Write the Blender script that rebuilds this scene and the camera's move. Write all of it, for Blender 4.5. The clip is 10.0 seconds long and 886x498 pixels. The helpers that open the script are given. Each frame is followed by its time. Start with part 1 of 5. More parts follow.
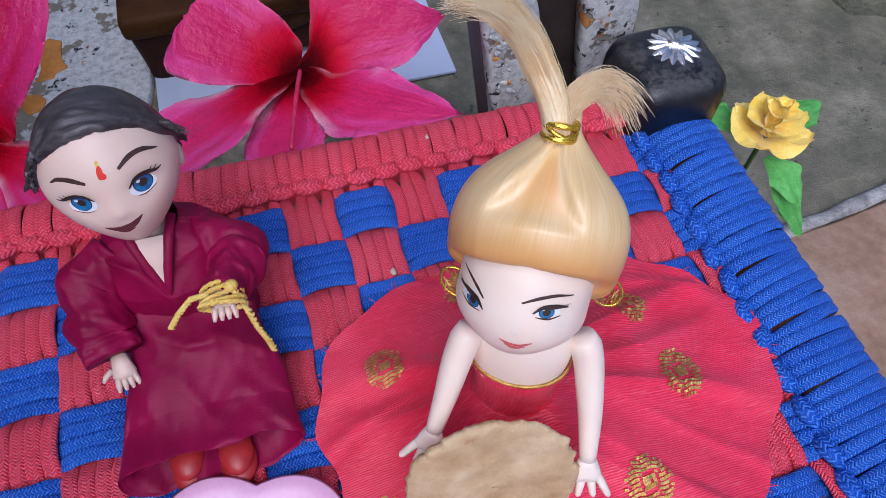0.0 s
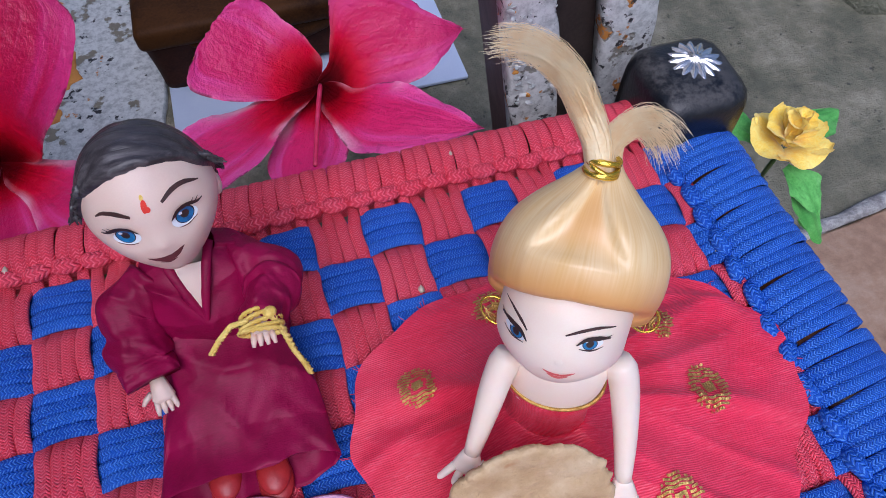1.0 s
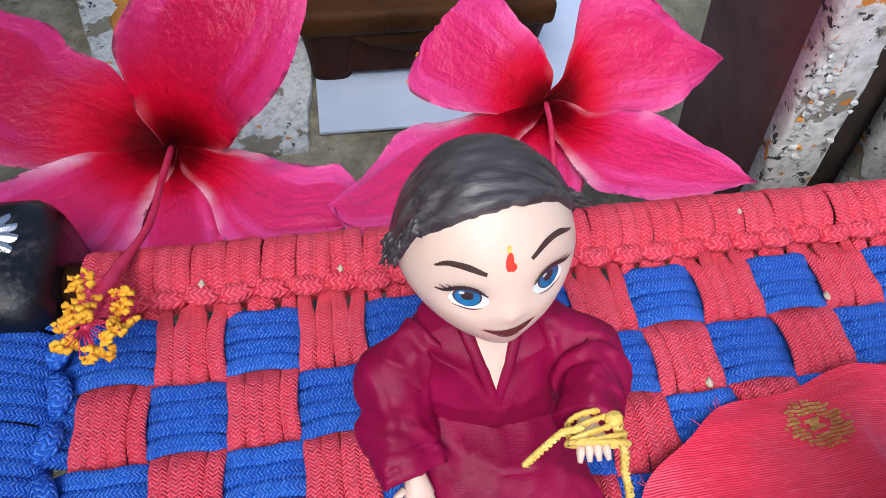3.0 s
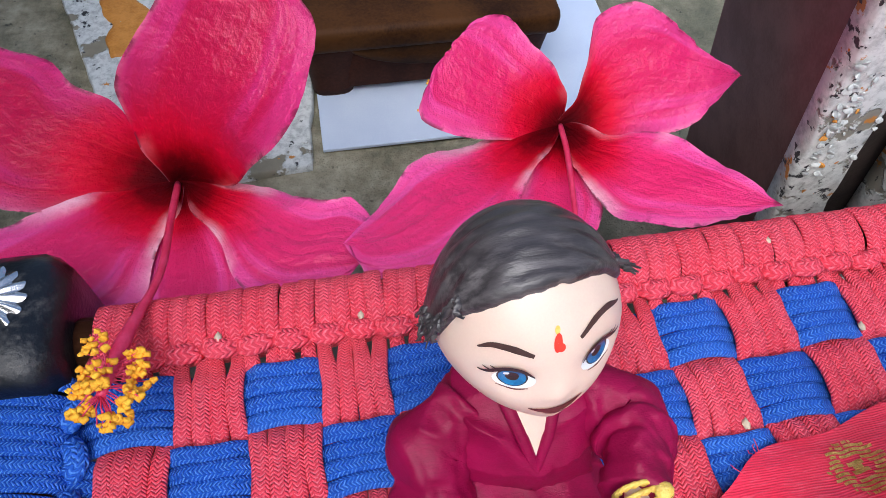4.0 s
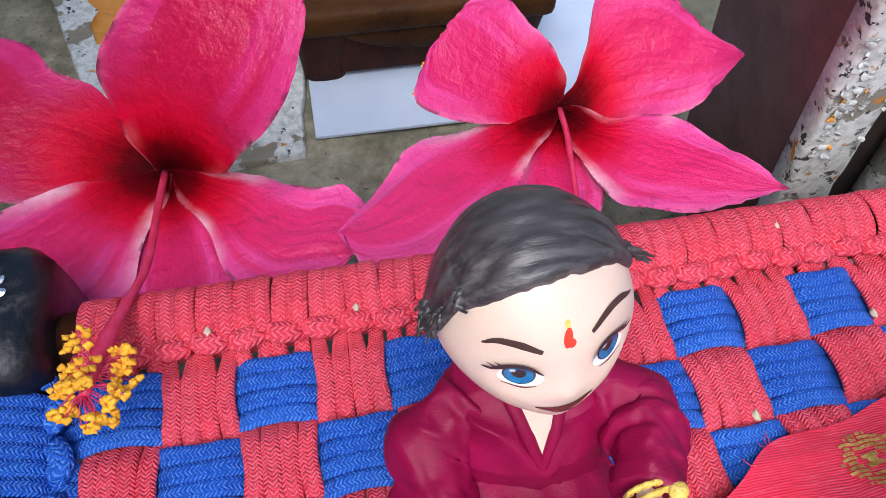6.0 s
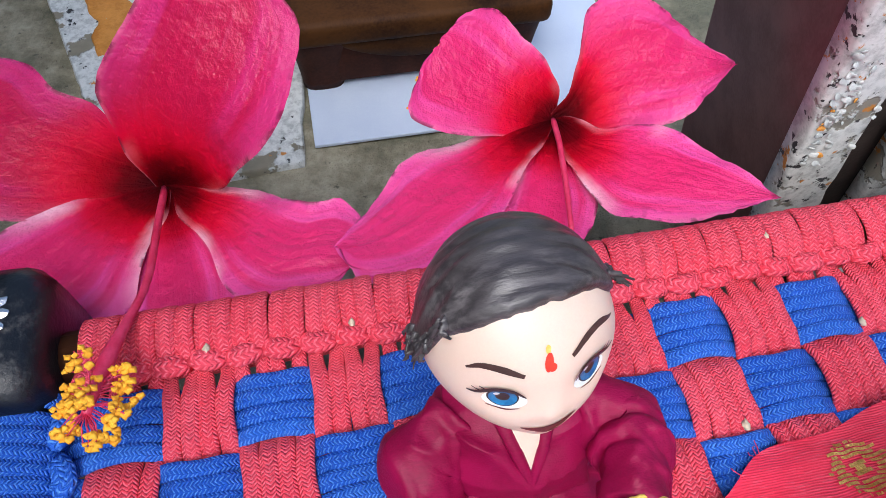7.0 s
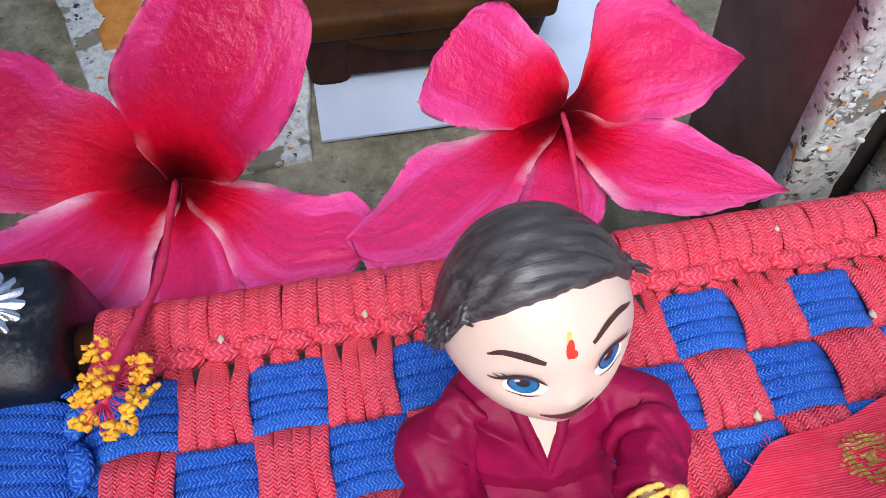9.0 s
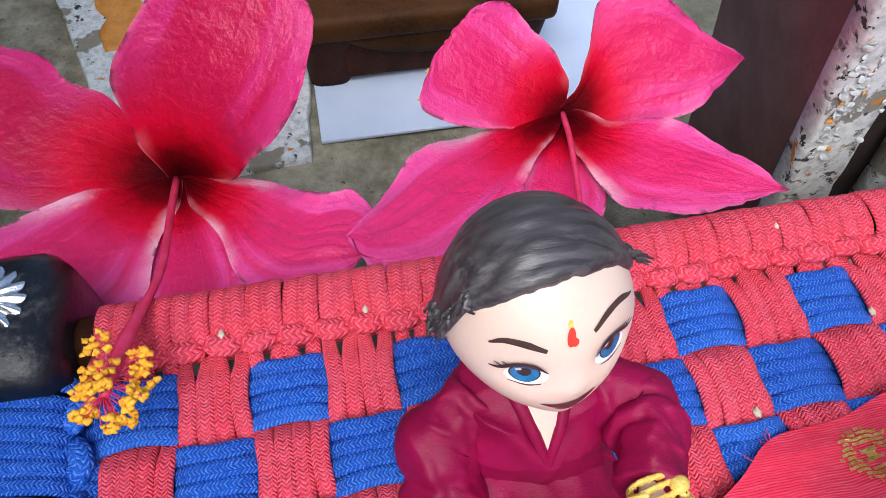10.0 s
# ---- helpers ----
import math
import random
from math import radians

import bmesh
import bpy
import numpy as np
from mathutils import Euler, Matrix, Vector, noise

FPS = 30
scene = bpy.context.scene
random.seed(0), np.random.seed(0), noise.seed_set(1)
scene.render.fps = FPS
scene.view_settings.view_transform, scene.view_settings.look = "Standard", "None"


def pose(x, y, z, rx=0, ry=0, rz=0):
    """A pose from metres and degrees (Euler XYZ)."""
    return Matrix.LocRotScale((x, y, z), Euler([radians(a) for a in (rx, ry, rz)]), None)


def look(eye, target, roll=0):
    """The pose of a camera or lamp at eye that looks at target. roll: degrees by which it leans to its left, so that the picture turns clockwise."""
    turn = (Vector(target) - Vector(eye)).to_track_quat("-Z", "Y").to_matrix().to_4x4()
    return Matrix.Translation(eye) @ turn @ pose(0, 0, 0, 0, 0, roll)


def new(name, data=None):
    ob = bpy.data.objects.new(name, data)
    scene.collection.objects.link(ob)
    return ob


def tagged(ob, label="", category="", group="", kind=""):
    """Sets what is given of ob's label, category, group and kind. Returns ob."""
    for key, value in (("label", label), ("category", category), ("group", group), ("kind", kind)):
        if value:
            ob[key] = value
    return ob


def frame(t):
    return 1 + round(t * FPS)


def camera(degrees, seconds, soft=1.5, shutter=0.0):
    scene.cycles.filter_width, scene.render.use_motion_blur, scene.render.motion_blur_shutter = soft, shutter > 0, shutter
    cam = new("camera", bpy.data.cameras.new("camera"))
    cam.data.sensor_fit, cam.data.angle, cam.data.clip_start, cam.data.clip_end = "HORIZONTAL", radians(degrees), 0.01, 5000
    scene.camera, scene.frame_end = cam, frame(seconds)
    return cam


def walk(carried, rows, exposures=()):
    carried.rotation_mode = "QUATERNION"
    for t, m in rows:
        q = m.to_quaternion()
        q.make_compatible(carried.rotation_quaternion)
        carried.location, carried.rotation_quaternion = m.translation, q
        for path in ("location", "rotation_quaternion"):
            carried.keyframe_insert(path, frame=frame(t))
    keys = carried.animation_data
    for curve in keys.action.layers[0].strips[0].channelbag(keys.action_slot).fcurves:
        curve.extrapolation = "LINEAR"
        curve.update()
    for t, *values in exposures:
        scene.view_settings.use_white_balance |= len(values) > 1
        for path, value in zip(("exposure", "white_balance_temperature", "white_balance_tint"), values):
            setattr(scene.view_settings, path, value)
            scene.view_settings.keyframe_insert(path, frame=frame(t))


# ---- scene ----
cam = camera(65.1, 10.0, soft=0.8)
PATH = [
    (0.0, (0.0155, 0.0063, 0.2660), (0.0686, 0.1584, 0.0129), 3.08),
    (0.5, (0.0133, 0.0097, 0.2683), (0.0658, 0.1604, 0.0143), 2.52),
    (1.0, (0.0095, 0.0131, 0.2719), (0.0606, 0.1639, 0.0176), 1.97),
    (1.5, (0.0086, 0.0134, 0.2700), (0.0614, 0.1619, 0.0147), 2.81),
    (2.0, (0.0027, 0.0198, 0.2674), (0.0570, 0.1738, 0.0157), 3.47),
    (2.2, (-0.0105, 0.0262, 0.2642), (0.0394, 0.1848, 0.0144), 4.21),
    (2.5, (-0.0272, 0.0473, 0.2566), (0.0159, 0.2093, 0.0078), 3.07),
    (2.7, (-0.0389, 0.0532, 0.2451), (-0.0019, 0.2165, -0.0038), 4.25),
    (3.0, (-0.0476, 0.0626, 0.2366), (-0.0109, 0.2222, -0.0147), 5.25),
    (3.2, (-0.0484, 0.0673, 0.2383), (-0.0120, 0.2259, -0.0137), 4.79),
    (4.5, (-0.0532, 0.0794, 0.2370), (-0.0154, 0.2355, -0.0164), 3.79),
    (5.0, (-0.0502, 0.0799, 0.2329), (-0.0108, 0.2322, -0.0226), 4.30),
    (5.5, (-0.0521, 0.0805, 0.2314), (-0.0129, 0.2331, -0.0239), 4.37),
    (7.0, (-0.0487, 0.0827, 0.2371), (-0.0117, 0.2354, -0.0184), 2.89),
    (7.5, (-0.0471, 0.0826, 0.2391), (-0.0113, 0.2346, -0.0171), 2.33),
    (8.0, (-0.0505, 0.0807, 0.2379), (-0.0142, 0.2324, -0.0184), 2.80),
    (8.5, (-0.0524, 0.0802, 0.2376), (-0.0159, 0.2332, -0.0178), 3.03),
    (9.0, (-0.0519, 0.0818, 0.2372), (-0.0156, 0.2334, -0.0191), 2.82),
    (9.5, (-0.0513, 0.0805, 0.2358), (-0.0139, 0.2329, -0.0199), 3.08),
    (10.0, (-0.0527, 0.0796, 0.2362), (-0.0156, 0.2331, -0.0188), 3.08),
]
walk(cam, [(t, look(eye, target, roll)) for t, eye, target, roll in PATH], [(0, -0.14, 5450, 21), (2, -0.14, 5450, 21), (3, 0.52, 5950, 10), (10, 0.66, 5950, 10)])

# ---- light ----
SUN_EL, SUN_AZ = 56.0, 206.0
world = bpy.data.worlds.new("sky")
scene.world = world
world.use_nodes = True
wn = world.node_tree
sky = wn.nodes.new("ShaderNodeTexSky")
sky.sky_type = "NISHITA"
sky.sun_disc = False
sky.sun_elevation = radians(SUN_EL)
sky.sun_rotation = radians(SUN_AZ)
sky.dust_density = 4.0
background = wn.nodes["Background"]
background.inputs["Strength"].default_value = 0.11
wn.links.new(sky.outputs[0], background.inputs["Color"])
sun_data = bpy.data.lights.new("sun", "SUN")
sun_data.energy = 2.0
sun_data.angle = radians(55)
sun_data.color = (1.0, 0.985, 0.96)
sun = new("sun", sun_data)
az, el = radians(SUN_AZ), radians(SUN_EL)
sun.matrix_world = look((math.sin(az) * math.cos(el), math.cos(az) * math.cos(el), math.sin(el)), (0, 0, 0))

# ---- materials ----


class Nodes:
    """Short hand for a node material."""

    def __init__(self, name):
        self.mat = bpy.data.materials.new(name)
        self.mat.use_nodes = True
        self.t = self.mat.node_tree
        self.bsdf = self.t.nodes["Principled BSDF"]

    def node(self, kind, **sockets):
        n = self.t.nodes.new(kind)
        for key, value in sockets.items():
            self.put(n.inputs[int(key[1:])] if key[0] == "i" and key[1:].isdigit() else n.inputs[key], value)
        return n

    def put(self, socket, value):
        if isinstance(value, bpy.types.NodeSocket):
            self.t.links.new(value, socket)
        else:
            socket.default_value = value

    def math(self, op, a, b=0.0, clamp=False):
        n = self.node("ShaderNodeMath", i0=a, i1=b)
        n.operation, n.use_clamp = op, clamp
        return n.outputs[0]

    def coords(self, scale=50.0):
        c = self.node("ShaderNodeTexCoord")
        m = self.node("ShaderNodeVectorMath", i0=c.outputs["Object"], i1=(scale, scale, scale))
        m.operation = "MULTIPLY"
        return m.outputs[0]

    def uv(self):
        c = self.node("ShaderNodeTexCoord")
        s = self.node("ShaderNodeSeparateXYZ", i0=c.outputs["UV"])
        return s.outputs[0], s.outputs[1]

    def noise(self, vec, scale, detail=4.0, rough=0.6):
        n = self.node("ShaderNodeTexNoise", Vector=vec, Scale=scale, Detail=detail, Roughness=rough)
        return n.outputs["Fac"]

    def ramp(self, fac, stops):
        n = self.node("ShaderNodeValToRGB", Fac=fac)
        e = n.color_ramp.elements
        while len(e) < len(stops):
            e.new(0.5)
        for el_, (p, c) in zip(e, stops):
            el_.position, el_.color = p, (*c, 1.0)
        return n.outputs["Color"]

    def step(self, fac, lo, hi):
        n = self.node("ShaderNodeMapRange", i0=fac, i1=lo, i2=hi)
        n.interpolation_type = "SMOOTHSTEP"
        return n.outputs[0]

    def mix(self, fac, a, b):
        n = self.node("ShaderNodeMix")
        n.data_type = "RGBA"
        for key, value in ((0, fac), (6, a), (7, b)):
            self.put(n.inputs[key], (*value, 1.0) if isinstance(value, tuple) and len(value) == 3 else value)
        return n.outputs[2]

    def bump(self, height, strength, distance):
        n = self.node("ShaderNodeBump", Strength=strength, Distance=distance, Height=height)
        self.t.links.new(n.outputs[0], self.bsdf.inputs["Normal"])

    def done(self, color, rough=0.6, metal=0.0, spec=0.5, sss=0.0, coat=0.0, sheen=0.0):
        b = self.bsdf.inputs
        self.put(b["Base Color"], (*color, 1.0) if isinstance(color, tuple) and len(color) == 3 else color)
        self.put(b["Roughness"], rough)
        b["Metallic"].default_value = metal
        self.put(b["Specular IOR Level"], spec)
        b["Coat Weight"].default_value = coat
        b["Sheen Weight"].default_value = sheen
        if sss:
            b["Subsurface Weight"].default_value = sss
            b["Subsurface Radius"].default_value = (0.003, 0.0015, 0.001)
        return self.mat


def cord_material(name, base, light, loop):
    """Braided nylon: a row of V stitches along each cord."""
    n = Nodes(name)
    u, v = n.uv()
    c = n.coords()
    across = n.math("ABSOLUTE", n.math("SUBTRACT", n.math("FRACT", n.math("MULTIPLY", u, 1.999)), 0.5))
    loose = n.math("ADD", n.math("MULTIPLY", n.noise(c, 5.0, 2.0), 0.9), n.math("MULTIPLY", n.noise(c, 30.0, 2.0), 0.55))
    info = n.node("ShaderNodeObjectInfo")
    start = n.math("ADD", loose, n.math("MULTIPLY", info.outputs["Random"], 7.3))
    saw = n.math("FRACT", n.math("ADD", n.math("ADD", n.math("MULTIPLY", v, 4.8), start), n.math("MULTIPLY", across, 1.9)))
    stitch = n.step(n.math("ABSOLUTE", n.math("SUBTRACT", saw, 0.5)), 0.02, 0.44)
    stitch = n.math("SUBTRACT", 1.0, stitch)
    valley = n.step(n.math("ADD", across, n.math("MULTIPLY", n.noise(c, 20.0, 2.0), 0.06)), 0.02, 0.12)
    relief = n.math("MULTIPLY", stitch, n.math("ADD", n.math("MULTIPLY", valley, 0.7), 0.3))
    big = n.noise(c, 1.3, 3.0)
    fine = n.noise(c, 45.0, 3.0, 0.7)
    shade = n.math("ADD", n.math("MULTIPLY", big, 0.6), n.math("MULTIPLY", info.outputs["Random"], 0.35))
    col = n.mix(n.step(shade, 0.25, 0.85), base, light)
    # Groove shade and the highlights on the loops are mixed into the colour.
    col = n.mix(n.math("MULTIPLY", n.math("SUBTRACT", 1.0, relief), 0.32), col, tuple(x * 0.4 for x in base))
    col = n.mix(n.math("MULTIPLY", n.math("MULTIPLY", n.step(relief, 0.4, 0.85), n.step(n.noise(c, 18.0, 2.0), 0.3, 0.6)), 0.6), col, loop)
    n.bump(n.math("ADD", relief, n.math("MULTIPLY", fine, 0.8)), 0.9, 0.0004)
    return n.done(col, 0.48, spec=0.22)


def plain(name, dark, light, rough, scale=2.0, fine=30.0, relief=0.2, dist=0.0004, **kw):
    """A surface with broad shade changes and fine grain."""
    n = Nodes(name)
    c = n.coords()
    f = n.math("ADD", n.math("MULTIPLY", n.noise(c, scale), 0.7), n.math("MULTIPLY", n.noise(c, fine), 0.3))
    n.bump(n.noise(c, fine), relief, dist)
    return n.done(n.mix(n.step(f, 0.35, 0.65), dark, light), rough, **kw)


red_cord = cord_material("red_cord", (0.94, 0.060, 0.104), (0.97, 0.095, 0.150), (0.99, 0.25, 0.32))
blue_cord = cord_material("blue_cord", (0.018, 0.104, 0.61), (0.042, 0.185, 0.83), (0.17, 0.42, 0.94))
skin = plain("doll_vinyl", (0.94, 0.775, 0.63), (0.96, 0.82, 0.685), 0.42, 1.0, 60.0, 0.04, sss=0.2)
boy_skin = plain("warm_doll_vinyl", (0.745, 0.56, 0.455), (0.785, 0.61, 0.50), 0.42, 1.0, 60.0, 0.04, sss=0.2)
silver = plain("silver_foil", (0.75, 0.75, 0.73), (0.9, 0.9, 0.88), 0.25, 6.0, 30.0, 0.2, metal=1.0)
gold = plain("gold_thread", (0.55, 0.32, 0.06), (0.85, 0.58, 0.18), 0.32, 9.0, 45.0, 0.8, metal=0.8)
gold_wire = plain("gold_wire", (0.75, 0.50, 0.04), (0.92, 0.70, 0.12), 0.25, 5.0, 30.0, 0.3, metal=0.9)
yellow_thread = plain("yellow_thread", (0.78, 0.52, 0.08), (0.90, 0.70, 0.20), 0.6, 5.0, 40.0, 0.8)
ink = plain("painted_ink", (0.03, 0.018, 0.016), (0.05, 0.03, 0.026), 0.4, 5.0)
eye_white = plain("painted_white", (0.8, 0.84, 0.87), (0.86, 0.89, 0.9), 0.3, 5.0)
eye_blue = plain("painted_blue", (0.012, 0.08, 0.24), (0.03, 0.22, 0.46), 0.3, 7.0)
lip_brown = plain("painted_brown", (0.10, 0.02, 0.02), (0.15, 0.03, 0.03), 0.4, 5.0)
brow_brown = plain("painted_brow", (0.05, 0.022, 0.018), (0.08, 0.036, 0.03), 0.45, 5.0)
lip_pink = plain("painted_pink", (0.70, 0.13, 0.11), (0.76, 0.19, 0.16), 0.4, 5.0)
red_paint = plain("red_powder", (0.70, 0.03, 0.015), (0.82, 0.06, 0.02), 0.7, 5.0)
shoe_red = plain("red_vinyl", (0.36, 0.018, 0.022), (0.46, 0.03, 0.03), 0.35, 3.0)
yellow_felt = plain("yellow_felt", (0.93, 0.60, 0.02), (0.97, 0.82, 0.22), 0.8, 1.6, 25.0, 0.5, sheen=0.3)
green_leaf = plain("green_cloth_leaf", (0.07, 0.33, 0.05), (0.17, 0.54, 0.12), 0.5, 2.0, 20.0, 0.4)
green_stem = plain("green_stem", (0.05, 0.13, 0.03), (0.09, 0.2, 0.05), 0.5, 2.0)
pollen = plain("pollen", (0.85, 0.36, 0.01), (0.95, 0.55, 0.04), 0.8, 5.0)
stamen_pink = plain("stamen_pink", (0.62, 0.02, 0.08), (0.75, 0.06, 0.16), 0.4, 3.0)
throat_red = plain("throat_red", (0.05, 0.0, 0.006), (0.12, 0.0, 0.012), 0.5, 3.0)
pink_plastic = plain("pink_plastic", (0.80, 0.42, 0.62), (0.85, 0.52, 0.70), 0.25, 1.0, 20.0, 0.03)
varnish = plain("brown_varnished_wood", (0.018, 0.006, 0.002), (0.066, 0.026, 0.007), 0.6, 0.5, 12.0, 0.3, spec=0.12)
wood_dark = plain("dark_stained_wood", (0.035, 0.012, 0.006), (0.11, 0.040, 0.013), 0.35, 0.6, 12.0, 0.3)
wood_leg = plain("dark_red_wood", (0.024, 0.007, 0.004), (0.062, 0.019, 0.010), 0.6, 0.7, 12.0, 0.3, spec=0.12)
maroon_wood = plain("maroon_painted_wood", (0.112, 0.050, 0.046), (0.175, 0.086, 0.080), 0.62, 0.9, 14.0, 0.3, spec=0.2)
dark_wood = plain("bare_dark_wood", (0.02, 0.014, 0.012), (0.045, 0.03, 0.025), 0.8, 0.9, 14.0, 0.5)
white_card = plain("white_card", (0.52, 0.60, 0.76), (0.58, 0.66, 0.80), 0.35, 0.5, 20.0, 0.05)


def dusty_black():
    """Black lacquer with dust and scuffs."""
    n = Nodes("dusty_black_lacquer")
    c = n.coords()
    d = n.math("ADD", n.math("MULTIPLY", n.noise(c, 1.1), 0.5), n.math("MULTIPLY", n.noise(c, 9.0, 5.0, 0.7), 0.5))
    geo = n.node("ShaderNodeNewGeometry")
    up = n.node("ShaderNodeSeparateXYZ", i0=geo.outputs["Normal"])
    dust = n.math("MULTIPLY", n.step(d, 0.42, 0.62), n.step(up.outputs[2], 0.3, 0.95))
    col = n.mix(n.math("MULTIPLY", dust, 0.55), (0.006, 0.008, 0.011), (0.12, 0.115, 0.11))
    n.bump(n.noise(c, 16.0, 4.0), 0.35, 0.0006)
    return n.done(col, n.math("ADD", 0.28, n.math("MULTIPLY", dust, 0.4)))


black_paint = dusty_black()


def moulded_hair():
    """Dark vinyl hair, combed from side to side, with sheen painted as lighter streaks along the ridges."""
    n = Nodes("moulded_hair")
    c = n.coords()
    along = n.node("ShaderNodeVectorMath", i0=c, i1=(1.6, 13.0, 11.0))
    along.operation = "MULTIPLY"
    strand = n.noise(along.outputs[0], 1.0, 4.0, 0.65)
    ridge_sheen = n.math("MULTIPLY", n.step(n.noise(c, 1.4, 3.0), 0.42, 0.68), n.step(strand, 0.42, 0.7))
    col = n.mix(n.step(strand, 0.3, 0.7), (0.034, 0.029, 0.031), (0.075, 0.066, 0.068))
    col = n.mix(n.math("MULTIPLY", ridge_sheen, 0.6), col, (0.20, 0.18, 0.18))
    n.bump(n.math("ADD", strand, n.math("MULTIPLY", n.noise(c, 26.0), 0.2)), 0.35, 0.0007)
    return n.done(col, 0.33)


boy_hair = moulded_hair()


def boy_cloth():
    """Plain maroon cotton with a fine weave."""
    n = Nodes("maroon_cotton")
    c = n.coords()
    f = n.noise(c, 1.2)
    warp = n.node("ShaderNodeVectorMath", i0=c, i1=(9.0, 60.0, 60.0))
    warp.operation = "MULTIPLY"
    thread = n.noise(warp.outputs[0], 1.0, 2.0)
    n.bump(n.math("ADD", thread, n.math("ADD", n.noise(c, 40.0), n.math("MULTIPLY", n.noise(c, 3.0), 0.5))), 0.28, 0.0003)
    col = n.mix(n.step(n.math("ADD", n.math("MULTIPLY", f, 0.7), n.math("MULTIPLY", thread, 0.3)), 0.35, 0.65), (0.205, 0.002, 0.037), (0.30, 0.003, 0.059))
    return n.done(col, 0.48, spec=0.22)


def girl_cloth():
    """Red satin with a fine woven rib that comes and goes in patches."""
    n = Nodes("red_satin")
    c = n.coords()
    a = n.node("ShaderNodeTexWave", Vector=c, Scale=10.5, Distortion=9.0, Detail=2.0)
    a.inputs["Detail Scale"].default_value = 0.16
    a.bands_direction = "Y"
    rib = a.outputs["Fac"]
    patch = n.step(n.noise(c, 0.75, 3.0, 0.6), 0.36, 0.62)
    along = n.node("ShaderNodeVectorMath", i0=c, i1=(5.0, 36.0, 5.0))
    along.operation = "MULTIPLY"
    thread = n.noise(along.outputs[0], 1.0, 3.0, 0.7)
    col = n.mix(n.step(n.noise(c, 0.9), 0.3, 0.7), (0.74, 0.014, 0.050), (0.88, 0.028, 0.085))
    # Satin highlights on ribs and threads, and shade in the troughs, are coloured in.
    col = n.mix(n.math("MULTIPLY", n.step(rib, 0.45, 0.95), n.math("ADD", 0.04, n.math("MULTIPLY", patch, 0.34))), col, (0.95, 0.15, 0.24))
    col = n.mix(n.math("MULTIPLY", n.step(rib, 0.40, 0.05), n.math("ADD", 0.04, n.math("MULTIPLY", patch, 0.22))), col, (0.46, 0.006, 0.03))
    col = n.mix(n.math("MULTIPLY", n.step(thread, 0.52, 0.68), 0.30), col, (0.95, 0.22, 0.30))
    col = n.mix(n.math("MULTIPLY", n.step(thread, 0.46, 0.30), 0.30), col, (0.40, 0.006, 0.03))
    n.bump(n.math("ADD", n.math("MULTIPLY", rib, 0.8), n.math("ADD", thread, n.noise(c, 30.0))), 0.4, 0.0004)
    return n.done(col, 0.36, spec=0.42, sheen=0.08)


def hair_blond():
    """Silky nylon hair: pale gold near the knot, amber where it is rolled in at the hem and as painted shade in the
    front dip.
    """
    n = Nodes("blond_nylon_hair")
    u, v = n.uv()
    vec = n.node("ShaderNodeCombineXYZ", i0=n.math("MULTIPLY", u, 150.0), i1=n.math("MULTIPLY", v, 1.4))
    f = n.noise(vec.outputs[0], 1.0, 3.0)
    wide = n.node("ShaderNodeCombineXYZ", i0=n.math("MULTIPLY", u, 16.0), i1=n.math("MULTIPLY", v, 1.6))
    lock = n.noise(wide.outputs[0], 1.0, 2.0)
    n.bump(n.math("ADD", n.math("MULTIPLY", f, 0.35), lock), 0.22, 0.0006)
    col = n.mix(n.step(n.math("ADD", n.math("MULTIPLY", f, 0.4), n.math("MULTIPLY", lock, 0.6)), 0.3, 0.7), (0.80, 0.52, 0.20), (0.96, 0.77, 0.45))
    amber = n.math("ADD", n.step(v, 0.58, 0.92), n.math("MULTIPLY", n.math("SUBTRACT", lock, 0.5), 0.5), clamp=True)
    col = n.mix(n.math("MULTIPLY", amber, 0.85), col, (0.76, 0.36, 0.08))
    n.bsdf.inputs["Anisotropic"].default_value = 0.6
    n.bsdf.inputs["Anisotropic Rotation"].default_value = 0.25
    return n.done(col, 0.34, spec=0.7)


